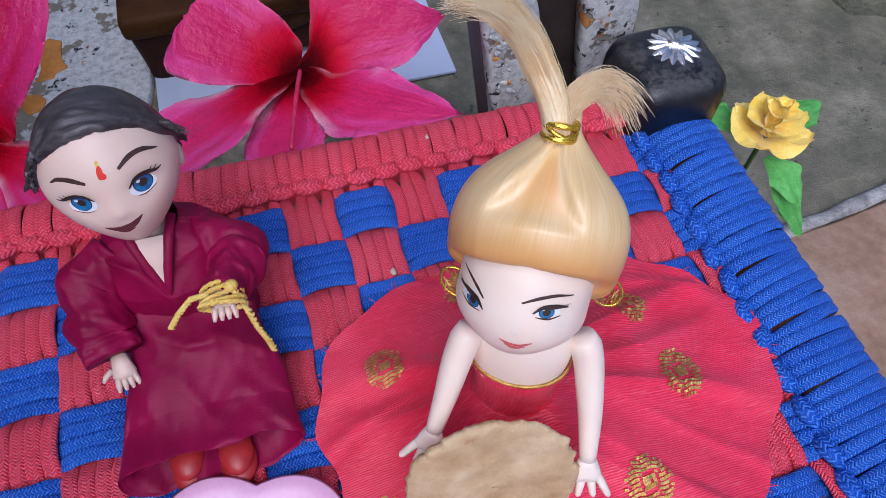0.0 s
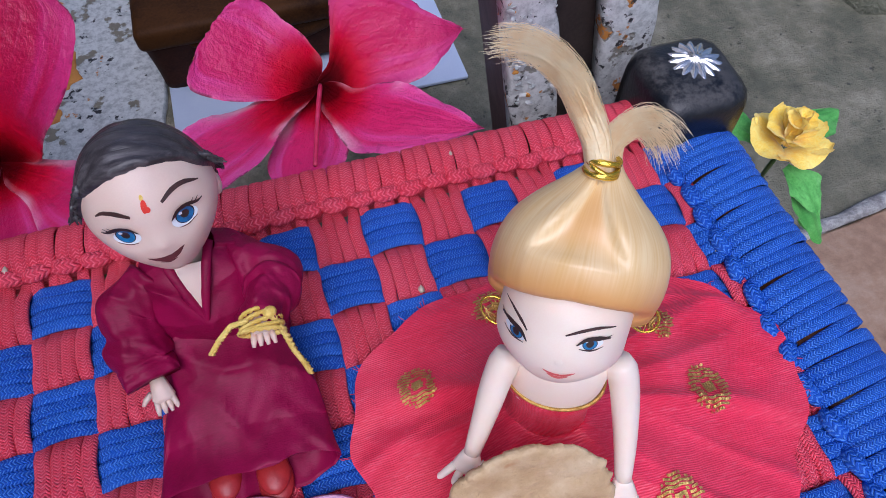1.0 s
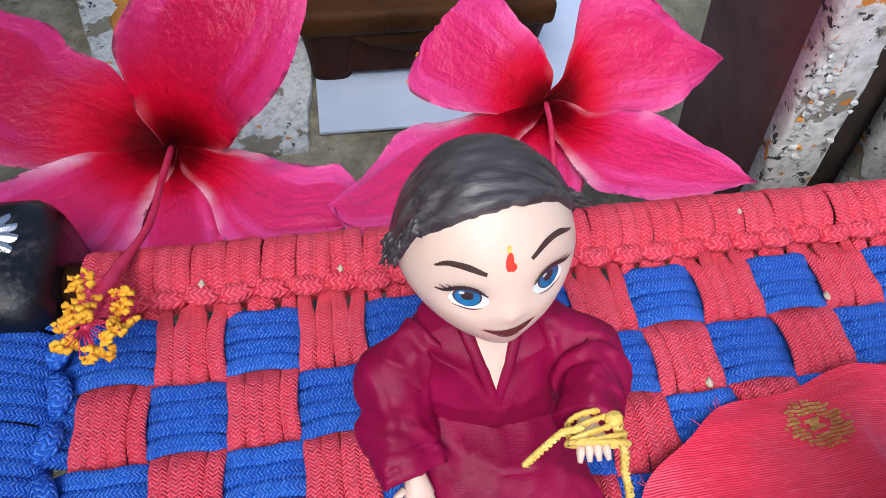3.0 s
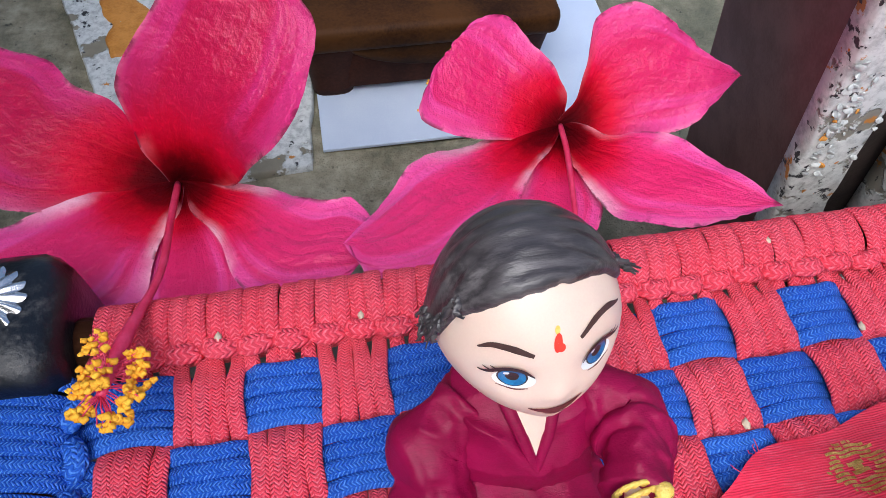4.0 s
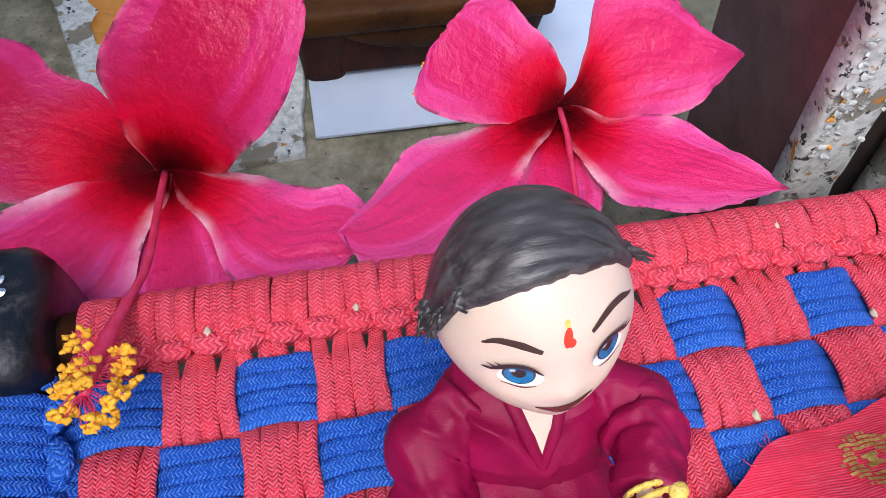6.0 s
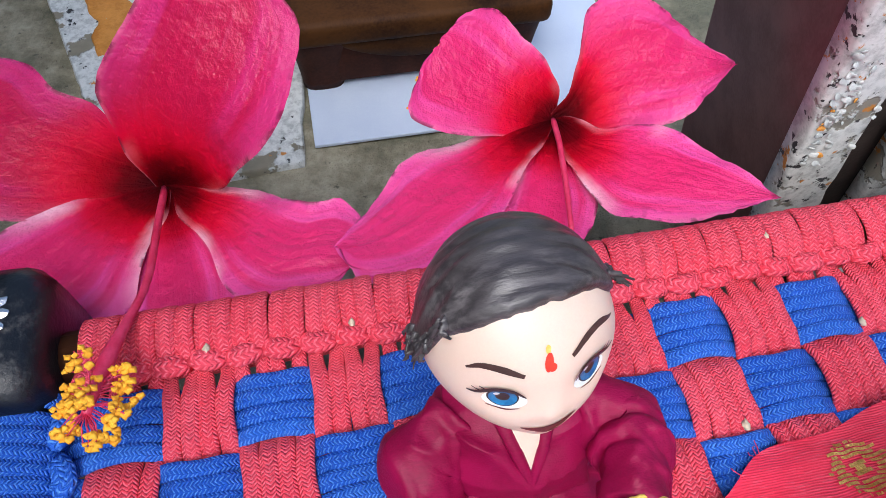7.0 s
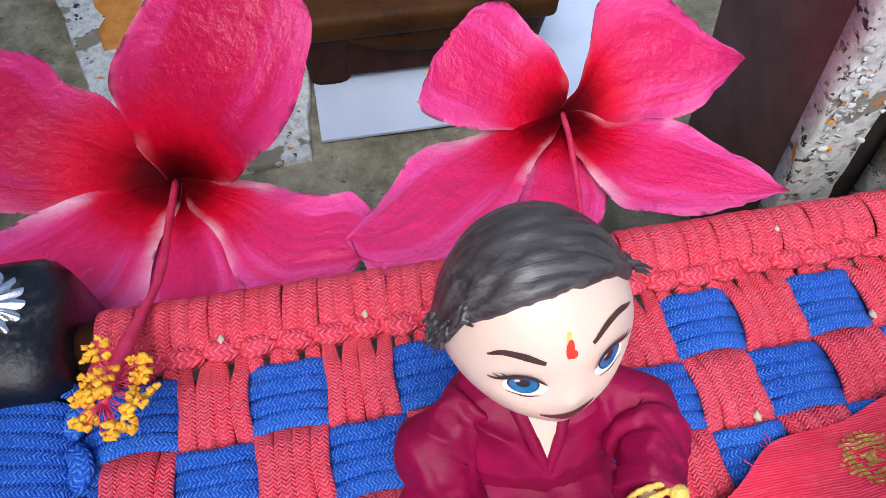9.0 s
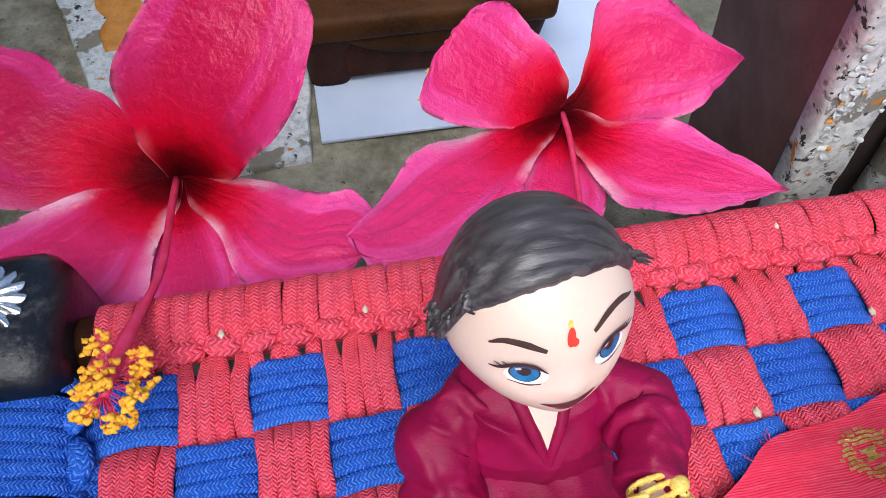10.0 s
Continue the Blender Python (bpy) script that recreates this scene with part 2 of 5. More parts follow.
def petal_material(name, pale_root, pink, mid, far, side_col):
    """Hibiscus: dark red throat, crimson middle, pink rim, fine radial veins. u runs across, v from throat to tip; pale_root: how white the edges are near the throat."""
    n = Nodes(name)
    u, v = n.uv()
    c = n.coords()
    wob = n.math("ADD", v, n.math("MULTIPLY", n.math("SUBTRACT", n.noise(c, 1.1), 0.5), 0.16))
    vec = n.node("ShaderNodeCombineXYZ", i0=n.math("MULTIPLY", u, 22.0), i1=n.math("MULTIPLY", v, 2.0))
    vein = n.noise(vec.outputs[0], 1.0, 4.0, 0.65)
    fine_vec = n.node("ShaderNodeCombineXYZ", i0=n.math("MULTIPLY", u, 60.0), i1=n.math("MULTIPLY", v, 9.0))
    crimp = n.noise(fine_vec.outputs[0], 1.0, 3.0, 0.6)
    broad = n.node("ShaderNodeCombineXYZ", i0=n.math("MULTIPLY", u, 7.0), i1=n.math("MULTIPLY", v, 1.1))
    streak = n.noise(broad.outputs[0], 1.0, 2.0)
    off = n.math("ABSOLUTE", n.math("SUBTRACT", u, 0.5))
    wob = n.math("ADD", wob, n.math("ADD", n.math("MULTIPLY", n.math("SUBTRACT", vein, 0.5), 0.035), n.math("MULTIPLY", n.math("MULTIPLY", off, off), 0.5)))
    col = n.ramp(wob, [(0.05, (0.028, 0.0, 0.001)), (0.18, (0.12, 0.0, 0.003)), (0.26, (0.38, 0.0, 0.010)), (0.35, (0.58, 0.001, 0.030)), (0.48, mid), (1.0, far)])
    pinker = n.math("MULTIPLY", n.step(n.math("ADD", off, n.math("MULTIPLY", n.math("SUBTRACT", streak, 0.5), 0.9)), 0.16, 0.50), n.step(wob, 0.36, 0.6))
    col = n.mix(n.math("MULTIPLY", pinker, pink), col, side_col)
    pale = n.math("MULTIPLY", n.step(vein, 0.56, 0.74), n.step(v, 0.25, 0.5))
    col = n.mix(n.math("MULTIPLY", pale, 0.10), col, (0.90, 0.16, 0.38))
    # Rim light on the thin petal edge, painted as a pale line.
    edge = n.math("MULTIPLY", n.step(off, 0.455, 0.5), n.step(n.noise(c, 0.9, 2.0), 0.42, 0.58))
    col = n.mix(n.math("MULTIPLY", edge, 0.20), col, (0.88, 0.42, 0.50))
    root = n.math("MULTIPLY", n.step(v, 0.10, 0.2), n.step(v, 0.62, 0.34))
    rim = n.math("MULTIPLY", n.step(n.math("ADD", off, n.math("MULTIPLY", n.noise(c, 1.2), 0.22)), 0.42, 0.60), n.step(n.noise(c, 0.55, 2.0), 0.44, 0.58))
    col = n.mix(n.math("MULTIPLY", n.math("MULTIPLY", root, rim), pale_root), col, (0.84, 0.50, 0.58))
    spots = n.step(n.noise(c, 2.0, 2.0, 0.4), 0.72, 0.75)
    col = n.mix(n.math("MULTIPLY", n.math("MULTIPLY", spots, n.step(v, 0.45, 0.7)), 0.5), col, (0.25, 0.005, 0.05))
    side = n.math("MAXIMUM", n.step(off, 0.462, 0.496), n.step(v, 0.945, 0.992))
    dried = n.math("MULTIPLY", side, n.step(n.noise(c, 2.6, 4.0, 0.65), 0.50, 0.60))
    col = n.mix(n.math("MULTIPLY", dried, 0.75), col, (0.10, 0.008, 0.024))
    n.bump(n.math("ADD", n.math("ADD", n.math("ADD", n.math("MULTIPLY", vein, 0.20), n.math("MULTIPLY", crimp, 0.08)), n.math("MULTIPLY", streak, 0.5)), n.math("ADD", n.math("MULTIPLY", n.noise(c, 2.2), 0.8), n.math("ADD", n.math("MULTIPLY", n.noise(c, 6.0, 4.0), 0.55), n.math("MULTIPLY", n.noise(c, 19.0), 0.10)))), 0.85, 0.0018)
    n.bsdf.inputs["Subsurface Weight"].default_value = 0.12
    n.bsdf.inputs["Subsurface Radius"].default_value = (0.004, 0.001, 0.001)
    return n.done(col, n.math("SUBTRACT", 0.62, n.math("MULTIPLY", n.step(v, 0.25, 0.55), 0.32)), spec=n.math("ADD", 0.05, n.math("MULTIPLY", n.step(v, 0.2, 0.5), 0.22)))


def bread_material():
    n = Nodes("flatbread")
    c = n.coords()
    f = n.noise(c, 1.8, 5.0)
    g = n.noise(c, 6.0, 4.0)
    col = n.ramp(f, [(0.3, (0.46, 0.29, 0.13)), (0.5, (0.60, 0.42, 0.22)), (0.7, (0.72, 0.56, 0.34))])
    spots = n.step(n.noise(c, 2.6, 2.0), 0.62, 0.72)
    col = n.mix(n.math("MULTIPLY", spots, 0.55), col, (0.46, 0.18, 0.04))
    n.bump(n.math("ADD", f, n.math("MULTIPLY", g, 0.7)), 0.75, 0.0017)
    return n.done(col, 0.62)


def peeling(name, ground_a, ground_b, bare, chip, coarse=1.0, rust=0.595):
    """Old white paint with flakes off, orange undercoat and dark chips."""
    n = Nodes(name)
    c = n.coords()
    base = n.mix(n.noise(c, 2.2), ground_a, ground_b)
    white = n.mix(n.step(n.noise(c, 5.0, 5.0, 0.7), 0.30, 0.62), (0.36, 0.38, 0.37), (0.64, 0.66, 0.64))
    coat = n.step(n.noise(c, 1.3 * coarse, 5.0, 0.6), bare - 0.02, bare + 0.02)
    col = n.mix(coat, base, white)
    orange = n.step(n.noise(c, 1.4, 5.0), rust, rust + 0.02)
    col = n.mix(orange, col, n.mix(n.noise(c, 4.0), (0.42, 0.15, 0.02), (0.60, 0.26, 0.05)))
    chips = n.step(n.noise(c, 3.6 * coarse, 4.0, 0.65), chip, chip + 0.03)
    col = n.mix(chips, col, (0.035, 0.035, 0.038))
    n.bump(n.math("SUBTRACT", n.math("ADD", coat, n.math("MULTIPLY", n.noise(c, 8.0), 0.2)), chips), 0.6, 0.0014)
    return n.done(col, 0.62)


def concrete():
    n = Nodes("weathered_concrete")
    c = n.coords()
    a, b = n.noise(c, 0.22, 6.0, 0.65), n.noise(c, 1.5, 6.0, 0.7)
    col = n.ramp(n.math("ADD", n.math("MULTIPLY", a, 0.55), n.math("MULTIPLY", b, 0.45)), [(0.38, (0.095, 0.088, 0.055)), (0.5, (0.25, 0.225, 0.150)), (0.62, (0.44, 0.40, 0.29))])
    pos = n.node("ShaderNodeSeparateXYZ", i0=c)
    # Darker, greener concrete around one spot, with a ragged outline.
    dx, dy = n.math("SUBTRACT", pos.outputs[0], 19.0), n.math("SUBTRACT", pos.outputs[1], 15.0)
    away = n.math("ADD", n.math("MULTIPLY", dx, dx), n.math("MULTIPLY", dy, dy))
    dark_green = n.step(n.math("ADD", away, n.math("MULTIPLY", n.noise(c, 0.12, 4.0), 180.0)), 420.0, 200.0)
    stain = n.step(n.noise(c, 0.55, 5.0, 0.65), 0.48, 0.62)
    col = n.mix(n.math("MULTIPLY", stain, 0.45), col, (0.10, 0.105, 0.068))
    col = n.mix(n.math("MULTIPLY", dark_green, 0.42), col, (0.095, 0.105, 0.070))
    pits = n.step(n.noise(c, 3.2, 3.0, 0.6), 0.66, 0.72)
    col = n.mix(n.math("MULTIPLY", pits, 0.7), col, (0.05, 0.047, 0.04))
    n.bump(n.math("SUBTRACT", n.math("ADD", b, n.math("MULTIPLY", n.noise(c, 14.0), 0.4)), pits), 0.8, 0.004)
    return n.done(col, 0.75)


def brown_stone():
    n = Nodes("brown_floor_stone")
    c = n.coords()
    a, b = n.noise(c, 0.5, 5.0), n.noise(c, 3.0, 5.0, 0.7)
    col = n.ramp(n.math("ADD", n.math("MULTIPLY", a, 0.6), n.math("MULTIPLY", b, 0.4)), [(0.36, (0.30, 0.17, 0.10)), (0.5, (0.46, 0.29, 0.18)), (0.66, (0.58, 0.41, 0.29))])
    n.bump(b, 0.4, 0.002)
    return n.done(col, 0.38)


blond_strand = plain("blond_strands", (0.90, 0.66, 0.34), (0.98, 0.84, 0.56), 0.28, 4.0, 20.0, 0.0, spec=0.6)
orange_paint = plain("orange_undercoat", (0.45, 0.17, 0.02), (0.62, 0.27, 0.05), 0.6, 1.5, 9.0, 0.6, dist=0.001)
maroon_cotton, red_satin, blond, bread = boy_cloth(), girl_cloth(), hair_blond(), bread_material()
petal_mat = petal_material("hibiscus_petal", 0.12, 1.0, (0.60, 0.012, 0.105), (0.61, 0.022, 0.155), (0.68, 0.052, 0.25))
petal_deep = petal_material("hibiscus_petal_deep", 0.12, 1.0, (0.46, 0.005, 0.050), (0.48, 0.010, 0.085), (0.56, 0.026, 0.16))
petal_pale = petal_material("hibiscus_petal_pale_root", 0.85, 1.0, (0.67, 0.018, 0.125), (0.67, 0.028, 0.170), (0.76, 0.076, 0.31))
peel_board = peeling("peeling_paint_board", (0.16, 0.15, 0.13), (0.32, 0.31, 0.25), 0.42, 0.60)
peel_slab = peeling("peeling_paint_slab", (0.15, 0.135, 0.095), (0.30, 0.27, 0.20), 0.44, 0.625, 0.6, 0.68)
flake_white = plain("white_paint_flake", (0.34, 0.36, 0.35), (0.58, 0.60, 0.58), 0.6, 3.0, 20.0, 0.5)
flake_orange = plain("orange_paint_flake", (0.45, 0.18, 0.02), (0.66, 0.30, 0.05), 0.6, 3.0, 20.0, 0.5)
crumb_pale = plain("pale_crumb", (0.62, 0.52, 0.36), (0.76, 0.68, 0.52), 0.7, 3.0)
cement, stone = concrete(), brown_stone()
moss = plain("mossy_stone", (0.05, 0.06, 0.035), (0.16, 0.16, 0.11), 0.85, 0.8, 6.0, 0.9, dist=0.004)

# ---- mesh tools ----
S = 0.02  # one working unit is 2 cm
rng = np.random.RandomState(7)


class Build:
    """Collects vertices (working units), faces, materials and uv of one mesh."""

    def __init__(self):
        self.v, self.f, self.m, self.uv = [], [], [], []

    def add(self, verts, faces, mat=0, uv=None):
        o = len(self.v)
        self.v += [tuple(p) for p in verts]
        self.uv += [tuple(p) for p in uv] if uv is not None else [(0.5, 0.5)] * len(verts)
        self.f += [tuple(o + i for i in f) for f in faces]
        self.m += [mat] * len(faces) if isinstance(mat, int) else list(mat)

    def grid(self, p, mat=0, wrap=False, uv=None, flip=False):
        """A sheet of points p[i][j]; wrap joins the last j to the first."""
        p = np.asarray(p, float)
        nu, nv = p.shape[:2]
        if uv is None:
            uv = [(j / max(1, nv - 1), i / max(1, nu - 1)) for i in range(nu) for j in range(nv)]
        faces = []
        for i in range(nu - 1):
            for j in range(nv if wrap else nv - 1):
                k = (j + 1) % nv
                f = (i * nv + j, i * nv + k, (i + 1) * nv + k, (i + 1) * nv + j)
                faces.append(f[::-1] if flip else f)
        self.add(p.reshape(-1, 3), faces, mat, uv)

    def tube(self, path, a, b=None, sides=8, up=(0, 0, 1), mat=0, caps=True, square=1.0, closed=False):
        """A tube along path, half width a across and b along up; arrays taper it."""
        path = np.asarray(path, float)
        n = len(path)
        a = np.broadcast_to(np.asarray(a, float), (n,))
        b = a if b is None else np.broadcast_to(np.asarray(b, float), (n,))
        up = np.broadcast_to(np.asarray(up, float), (n, 3))
        if closed:
            t = np.roll(path, -1, 0) - np.roll(path, 1, 0)
        else:
            t = np.gradient(path, axis=0)
        t /= np.linalg.norm(t, axis=1)[:, None] + 1e-9
        side = np.cross(t, up)
        side /= np.linalg.norm(side, axis=1)[:, None] + 1e-9
        nor = np.cross(side, t)
        ang = np.arange(sides) / sides * 2 * np.pi
        ca = np.sign(np.cos(ang)) * np.abs(np.cos(ang)) ** square
        sa = np.sign(np.sin(ang)) * np.abs(np.sin(ang)) ** square
        p = path[:, None] + side[:, None] * (ca[None, :, None] * a[:, None, None]) + nor[:, None] * (sa[None, :, None] * b[:, None, None])
        seg = np.r_[0, np.cumsum(np.linalg.norm(np.diff(path, axis=0), axis=1))] / (2 * max(a.max(), 1e-6))
        uv = [((ca[j] + 1) / 2, seg[i]) for i in range(n) for j in range(sides)]
        if closed:
            p = np.concatenate([p, p[:1]])
            uv += [((ca[j] + 1) / 2, seg[-1] + 0.5) for j in range(sides)]
        self.grid(p, mat, True, uv)
        if caps and not closed:
            o = len(self.v) - n * sides
            self.f += [tuple(o + j for j in range(sides))[::-1], tuple(o + (n - 1) * sides + j for j in range(sides))]
            self.m += [mat, mat]

    def ball(self, centre, r, mat=0, nu=10, nv=14, shape=None, matf=None):
        """An ellipsoid; shape(unit vectors) may return changed unit vectors, matf one material for each vertex direction."""
        th = np.linspace(0, np.pi, nu + 1)
        ph = np.arange(nv) / nv * 2 * np.pi
        d = np.stack([np.sin(th)[:, None] * np.cos(ph), np.sin(th)[:, None] * np.sin(ph), np.repeat(np.cos(th)[:, None], nv, 1)], -1)
        q = shape(d) if shape else d
        p = q * np.asarray(r, float) + np.asarray(centre, float)
        o = len(self.f)
        self.grid(p, mat, True, flip=True)
        if matf:
            for i in range(nu):
                for j in range(nv):
                    mid = d[i, j] + d[i, (j + 1) % nv] + d[i + 1, j] + d[i + 1, (j + 1) % nv]
                    self.m[o + i * nv + j] = matf(mid / np.linalg.norm(mid))

    def box(self, lo, hi, bevel=0.05, mat=0):
        """A box with bevelled edges."""
        bm = bmesh.new()
        bmesh.ops.create_cube(bm, size=1.0)
        lo, hi = np.array(lo, float), np.array(hi, float)
        for vert in bm.verts:
            vert.co = Vector((lo + hi) / 2 + np.array(vert.co) * (hi - lo))
        if bevel:
            bmesh.ops.bevel(bm, geom=list(bm.edges), offset=bevel, segments=3, profile=0.5, affect="EDGES")
        bm.verts.index_update()
        self.add([v.co[:] for v in bm.verts], [[v.index for v in f.verts] for f in bm.faces], mat)
        bm.free()

    def mesh(self, name, mats, origin=(0, 0, 0), smooth=True):
        me = bpy.data.meshes.new(name)
        v = (np.array(self.v, float) - np.array(origin, float)) * S
        me.from_pydata([tuple(p) for p in v], [], self.f)
        for m in mats:
            me.materials.append(m)
        me.polygons.foreach_set("material_index", self.m)
        layer = me.uv_layers.new(name="UVMap")
        idx = np.zeros(len(me.loops), dtype=np.int32)
        me.loops.foreach_get("vertex_index", idx)
        layer.data.foreach_set("uv", np.array(self.uv, float)[idx].ravel())
        me.polygons.foreach_set("use_smooth", [smooth] * len(me.polygons))
        me.update()
        return me


def thing(name, build, mats, origin, label, category, group="", kind="", smooth=True):
    """A top-level mesh with its origin at its base."""
    ob = new(name, build.mesh(name, mats, origin, smooth))
    ob.location = Vector(origin) * S
    return tagged(ob, label, category, group, kind)


def holder(name, origin, label, category, group=""):
    ob = new(name)
    ob.location = Vector(origin) * S
    ob.empty_display_size = 0.01
    return tagged(ob, label, category, group)


def part(name, build, mats, parent, label="", smooth=True, mesh=None, m=None):
    """A mesh under a thing or a part. Its vertices are in world units, or local ones placed by m."""
    base = parent.location + (parent.parent.location if parent.parent else Vector())
    if mesh is None:
        mesh = build.mesh(name, mats, base / S, smooth)
    ob = new(name, mesh)
    ob.parent = parent
    if m is not None:
        ob.matrix_basis = Matrix.Translation(-base) @ m
    if label:
        ob["label"] = label
    return ob


def place(x, y, z, rx=0, ry=0, rz=0):
    return pose(x * S, y * S, z * S, rx, ry, rz)


def fold(x, y, s=1.0, k=0.0):
    """Smooth noise for cloth and petals."""
    return noise.noise(Vector((x * s, y * s, k)))


# ---- ground and background ----
GROUND = -4.2
b = Build()
xs = np.concatenate([[-3000, -600, -120], np.linspace(-40, 60, 51), [150, 600, 3000]])
ys = np.concatenate([[-3000, -600, -120], np.linspace(-40, 60, 51), [150, 600, 3000]])
b.grid([[(x, y, GROUND + (0.10 * fold(x, y, 0.35) + 0.05 * fold(x, y, 1.1) if abs(x) < 100 and abs(y) < 100 else 0)) for x in xs] for y in ys], flip=False)
tagged(new("ground", b.mesh("ground", [cement])), "weathered grey concrete yard with pits and stains", "ground", kind="structure")

# Unseen wall, added only to block sky and darken the left side.
b = Build()
b.box((-16.5, -60, GROUND - 0.5), (-15.0, 44, 25.0), 0.05)
tagged(new("shade_wall_west", b.mesh("shade_wall_west", [plain("grey_plaster", (0.10, 0.095, 0.09), (0.17, 0.16, 0.15), 0.85, 0.3, 8.0, 0.5, dist=0.002)])), "unseen grey wall added to shade the left side", "wall", kind="structure")

# brown paving slab under the cot, its chipped edge towards the yard
b = Build()
edge = [(-30, 8.0), (10, 8.05), (13.6, 8.15), (15.0, 8.32), (16.4, 8.42), (18.2, 8.65), (22, 9.1), (34, 10.2)]
b.grid([[(x, -30, z) for x, y in edge] for z in (GROUND - 0.3, GROUND + 0.28)] + [[(x, y - 0.12 + 0.06 * fold(x, 3, 2), GROUND + 0.28) for x, y in edge], [(x, y, GROUND + 0.16) for x, y in edge], [(x, y + 0.05, GROUND - 0.3) for x, y in edge]])
tagged(new("pavement", b.mesh("pavement", [stone])), "brown stone paving slab with a chipped edge", "paving", kind="structure")
b = Build()
pts = [(12.5, 8.2), (13.8, 8.3), (15.0, 8.55), (16.2, 8.62), (17.4, 8.8), (18.6, 9.0), (20.5, 9.25), (24, 9.7)]
path = [(x, y, GROUND + 0.22 + 0.05 * fold(x, y, 2.1)) for x, y in pts]
b.tube(path, [0.10, 0.2, 0.26, 0.2, 0.28, 0.24, 0.26, 0.2], [0.10, 0.12, 0.16, 0.13, 0.16, 0.14, 0.15, 0.1], 8)
thing("mortar_ridge", b, [plain("pale_mortar", (0.22, 0.21, 0.2), (0.5, 0.49, 0.46), 0.85, 2.0, 9.0, 0.9, dist=0.003)], (17, 8.7, GROUND), "rough pale mortar ridge along the paving edge", "mortar", kind="structure")

# mossy stone at the back of the yard
b = Build()
b.ball((26.5, 20.5, GROUND), (5.2, 4.6, 2.2), nu=18, nv=30, shape=lambda d: d * (1 + 0.14 * np.vectorize(lambda x, y, z: noise.noise(Vector((x * 3, y * 3, z * 3))))(d[..., 0], d[..., 1], d[..., 2]))[..., None])
thing("stone", b, [moss], (26.5, 20.5, GROUND), "dark mossy stone lying on the concrete yard", "stone")

# slab with flaking paint
b = Build()
edge = [(-3.5, 17.15), (-3.3, 20.5), (-3.5, 24), (-3.6, 30), (-12.6, 30), (-11.4, 25.8), (-10.3, 22.2), (-9.7, 20.4), (-8.6, 17.6), (-6.2, 17.0)]
n = len(edge)
cx, cy = -6.5, 22.0
ring = lambda s, z, k: [(cx + (x - cx) * s + 0.12 * fold(x, y, 1.7, k), cy + (y - cy) * s, z) for x, y in edge]
fine_edge = []
for i in range(n):
    (x0, y0), (x1, y1) = edge[i], edge[(i + 1) % n]
    for k in range(6):
        s = k / 6
        fine_edge.append((x0 + (x1 - x0) * s, y0 + (y1 - y0) * s))
edge = fine_edge
b.grid([ring(1.0, GROUND - 0.2, 1), ring(1.0, GROUND + 0.22, 1), ring(0.985, GROUND + 0.27, 1)], wrap=True)
b.add(ring(0.985, GROUND + 0.27, 1), [tuple(range(len(edge)))])
slab = holder("slab", (cx, cy, GROUND), "stone slab with flaking white and orange paint", "slab")
part("body", b, [peel_slab], slab)
for patch in ([(-10.1, 25.4), (-9.9, 24.6), (-9.55, 24.1), (-9.75, 23.4), (-9.5, 22.5), (-8.95, 22.6), (-8.7, 23.8), (-8.3, 24.6), (-8.9, 25.3), (-9.4, 25.7)],
              [(-6.57, 22.9), (-6.15, 22.66), (-6.17, 21.79), (-5.96, 21.26), (-6.36, 21.04), (-6.42, 20.83), (-6.97, 20.77), (-6.82, 21.31), (-6.9, 22.0), (-6.85, 22.7)], [(-7.23, 20.2), (-6.83, 20.13), (-6.66, 19.82), (-6.75, 19.4), (-7.2, 19.27), (-7.45, 19.68)]):
    m = np.mean(patch, 0)
    b = Build()
    out = []
    for k in range(len(patch)):
        p, q = np.array(patch[k]), np.array(patch[(k + 1) % len(patch)])
        out += [p + (q - p) * s + 0.06 * np.array((fold(k, s, 3), fold(s, k, 3))) for s in (0, 0.25, 0.5, 0.75)]
    b.grid([[(*(m + (p - m) * s), GROUND + z) for p in out] for s, z in ((1.0, 0.24), (1.0, 0.31), (0.9, 0.33), (0.02, 0.33))], wrap=True)
    part("paint_flake", b, [orange_paint], slab, "orange paint flake")

# white card lying on the ground
b = Build()
b.box((-3.15, 17.75, GROUND + 0.08), (7.0, 27.5, GROUND + 0.22), 0.03)
thing("card", b, [white_card], (2, 22, GROUND + 0.08), "plain white card sheet lying on the ground", "card")


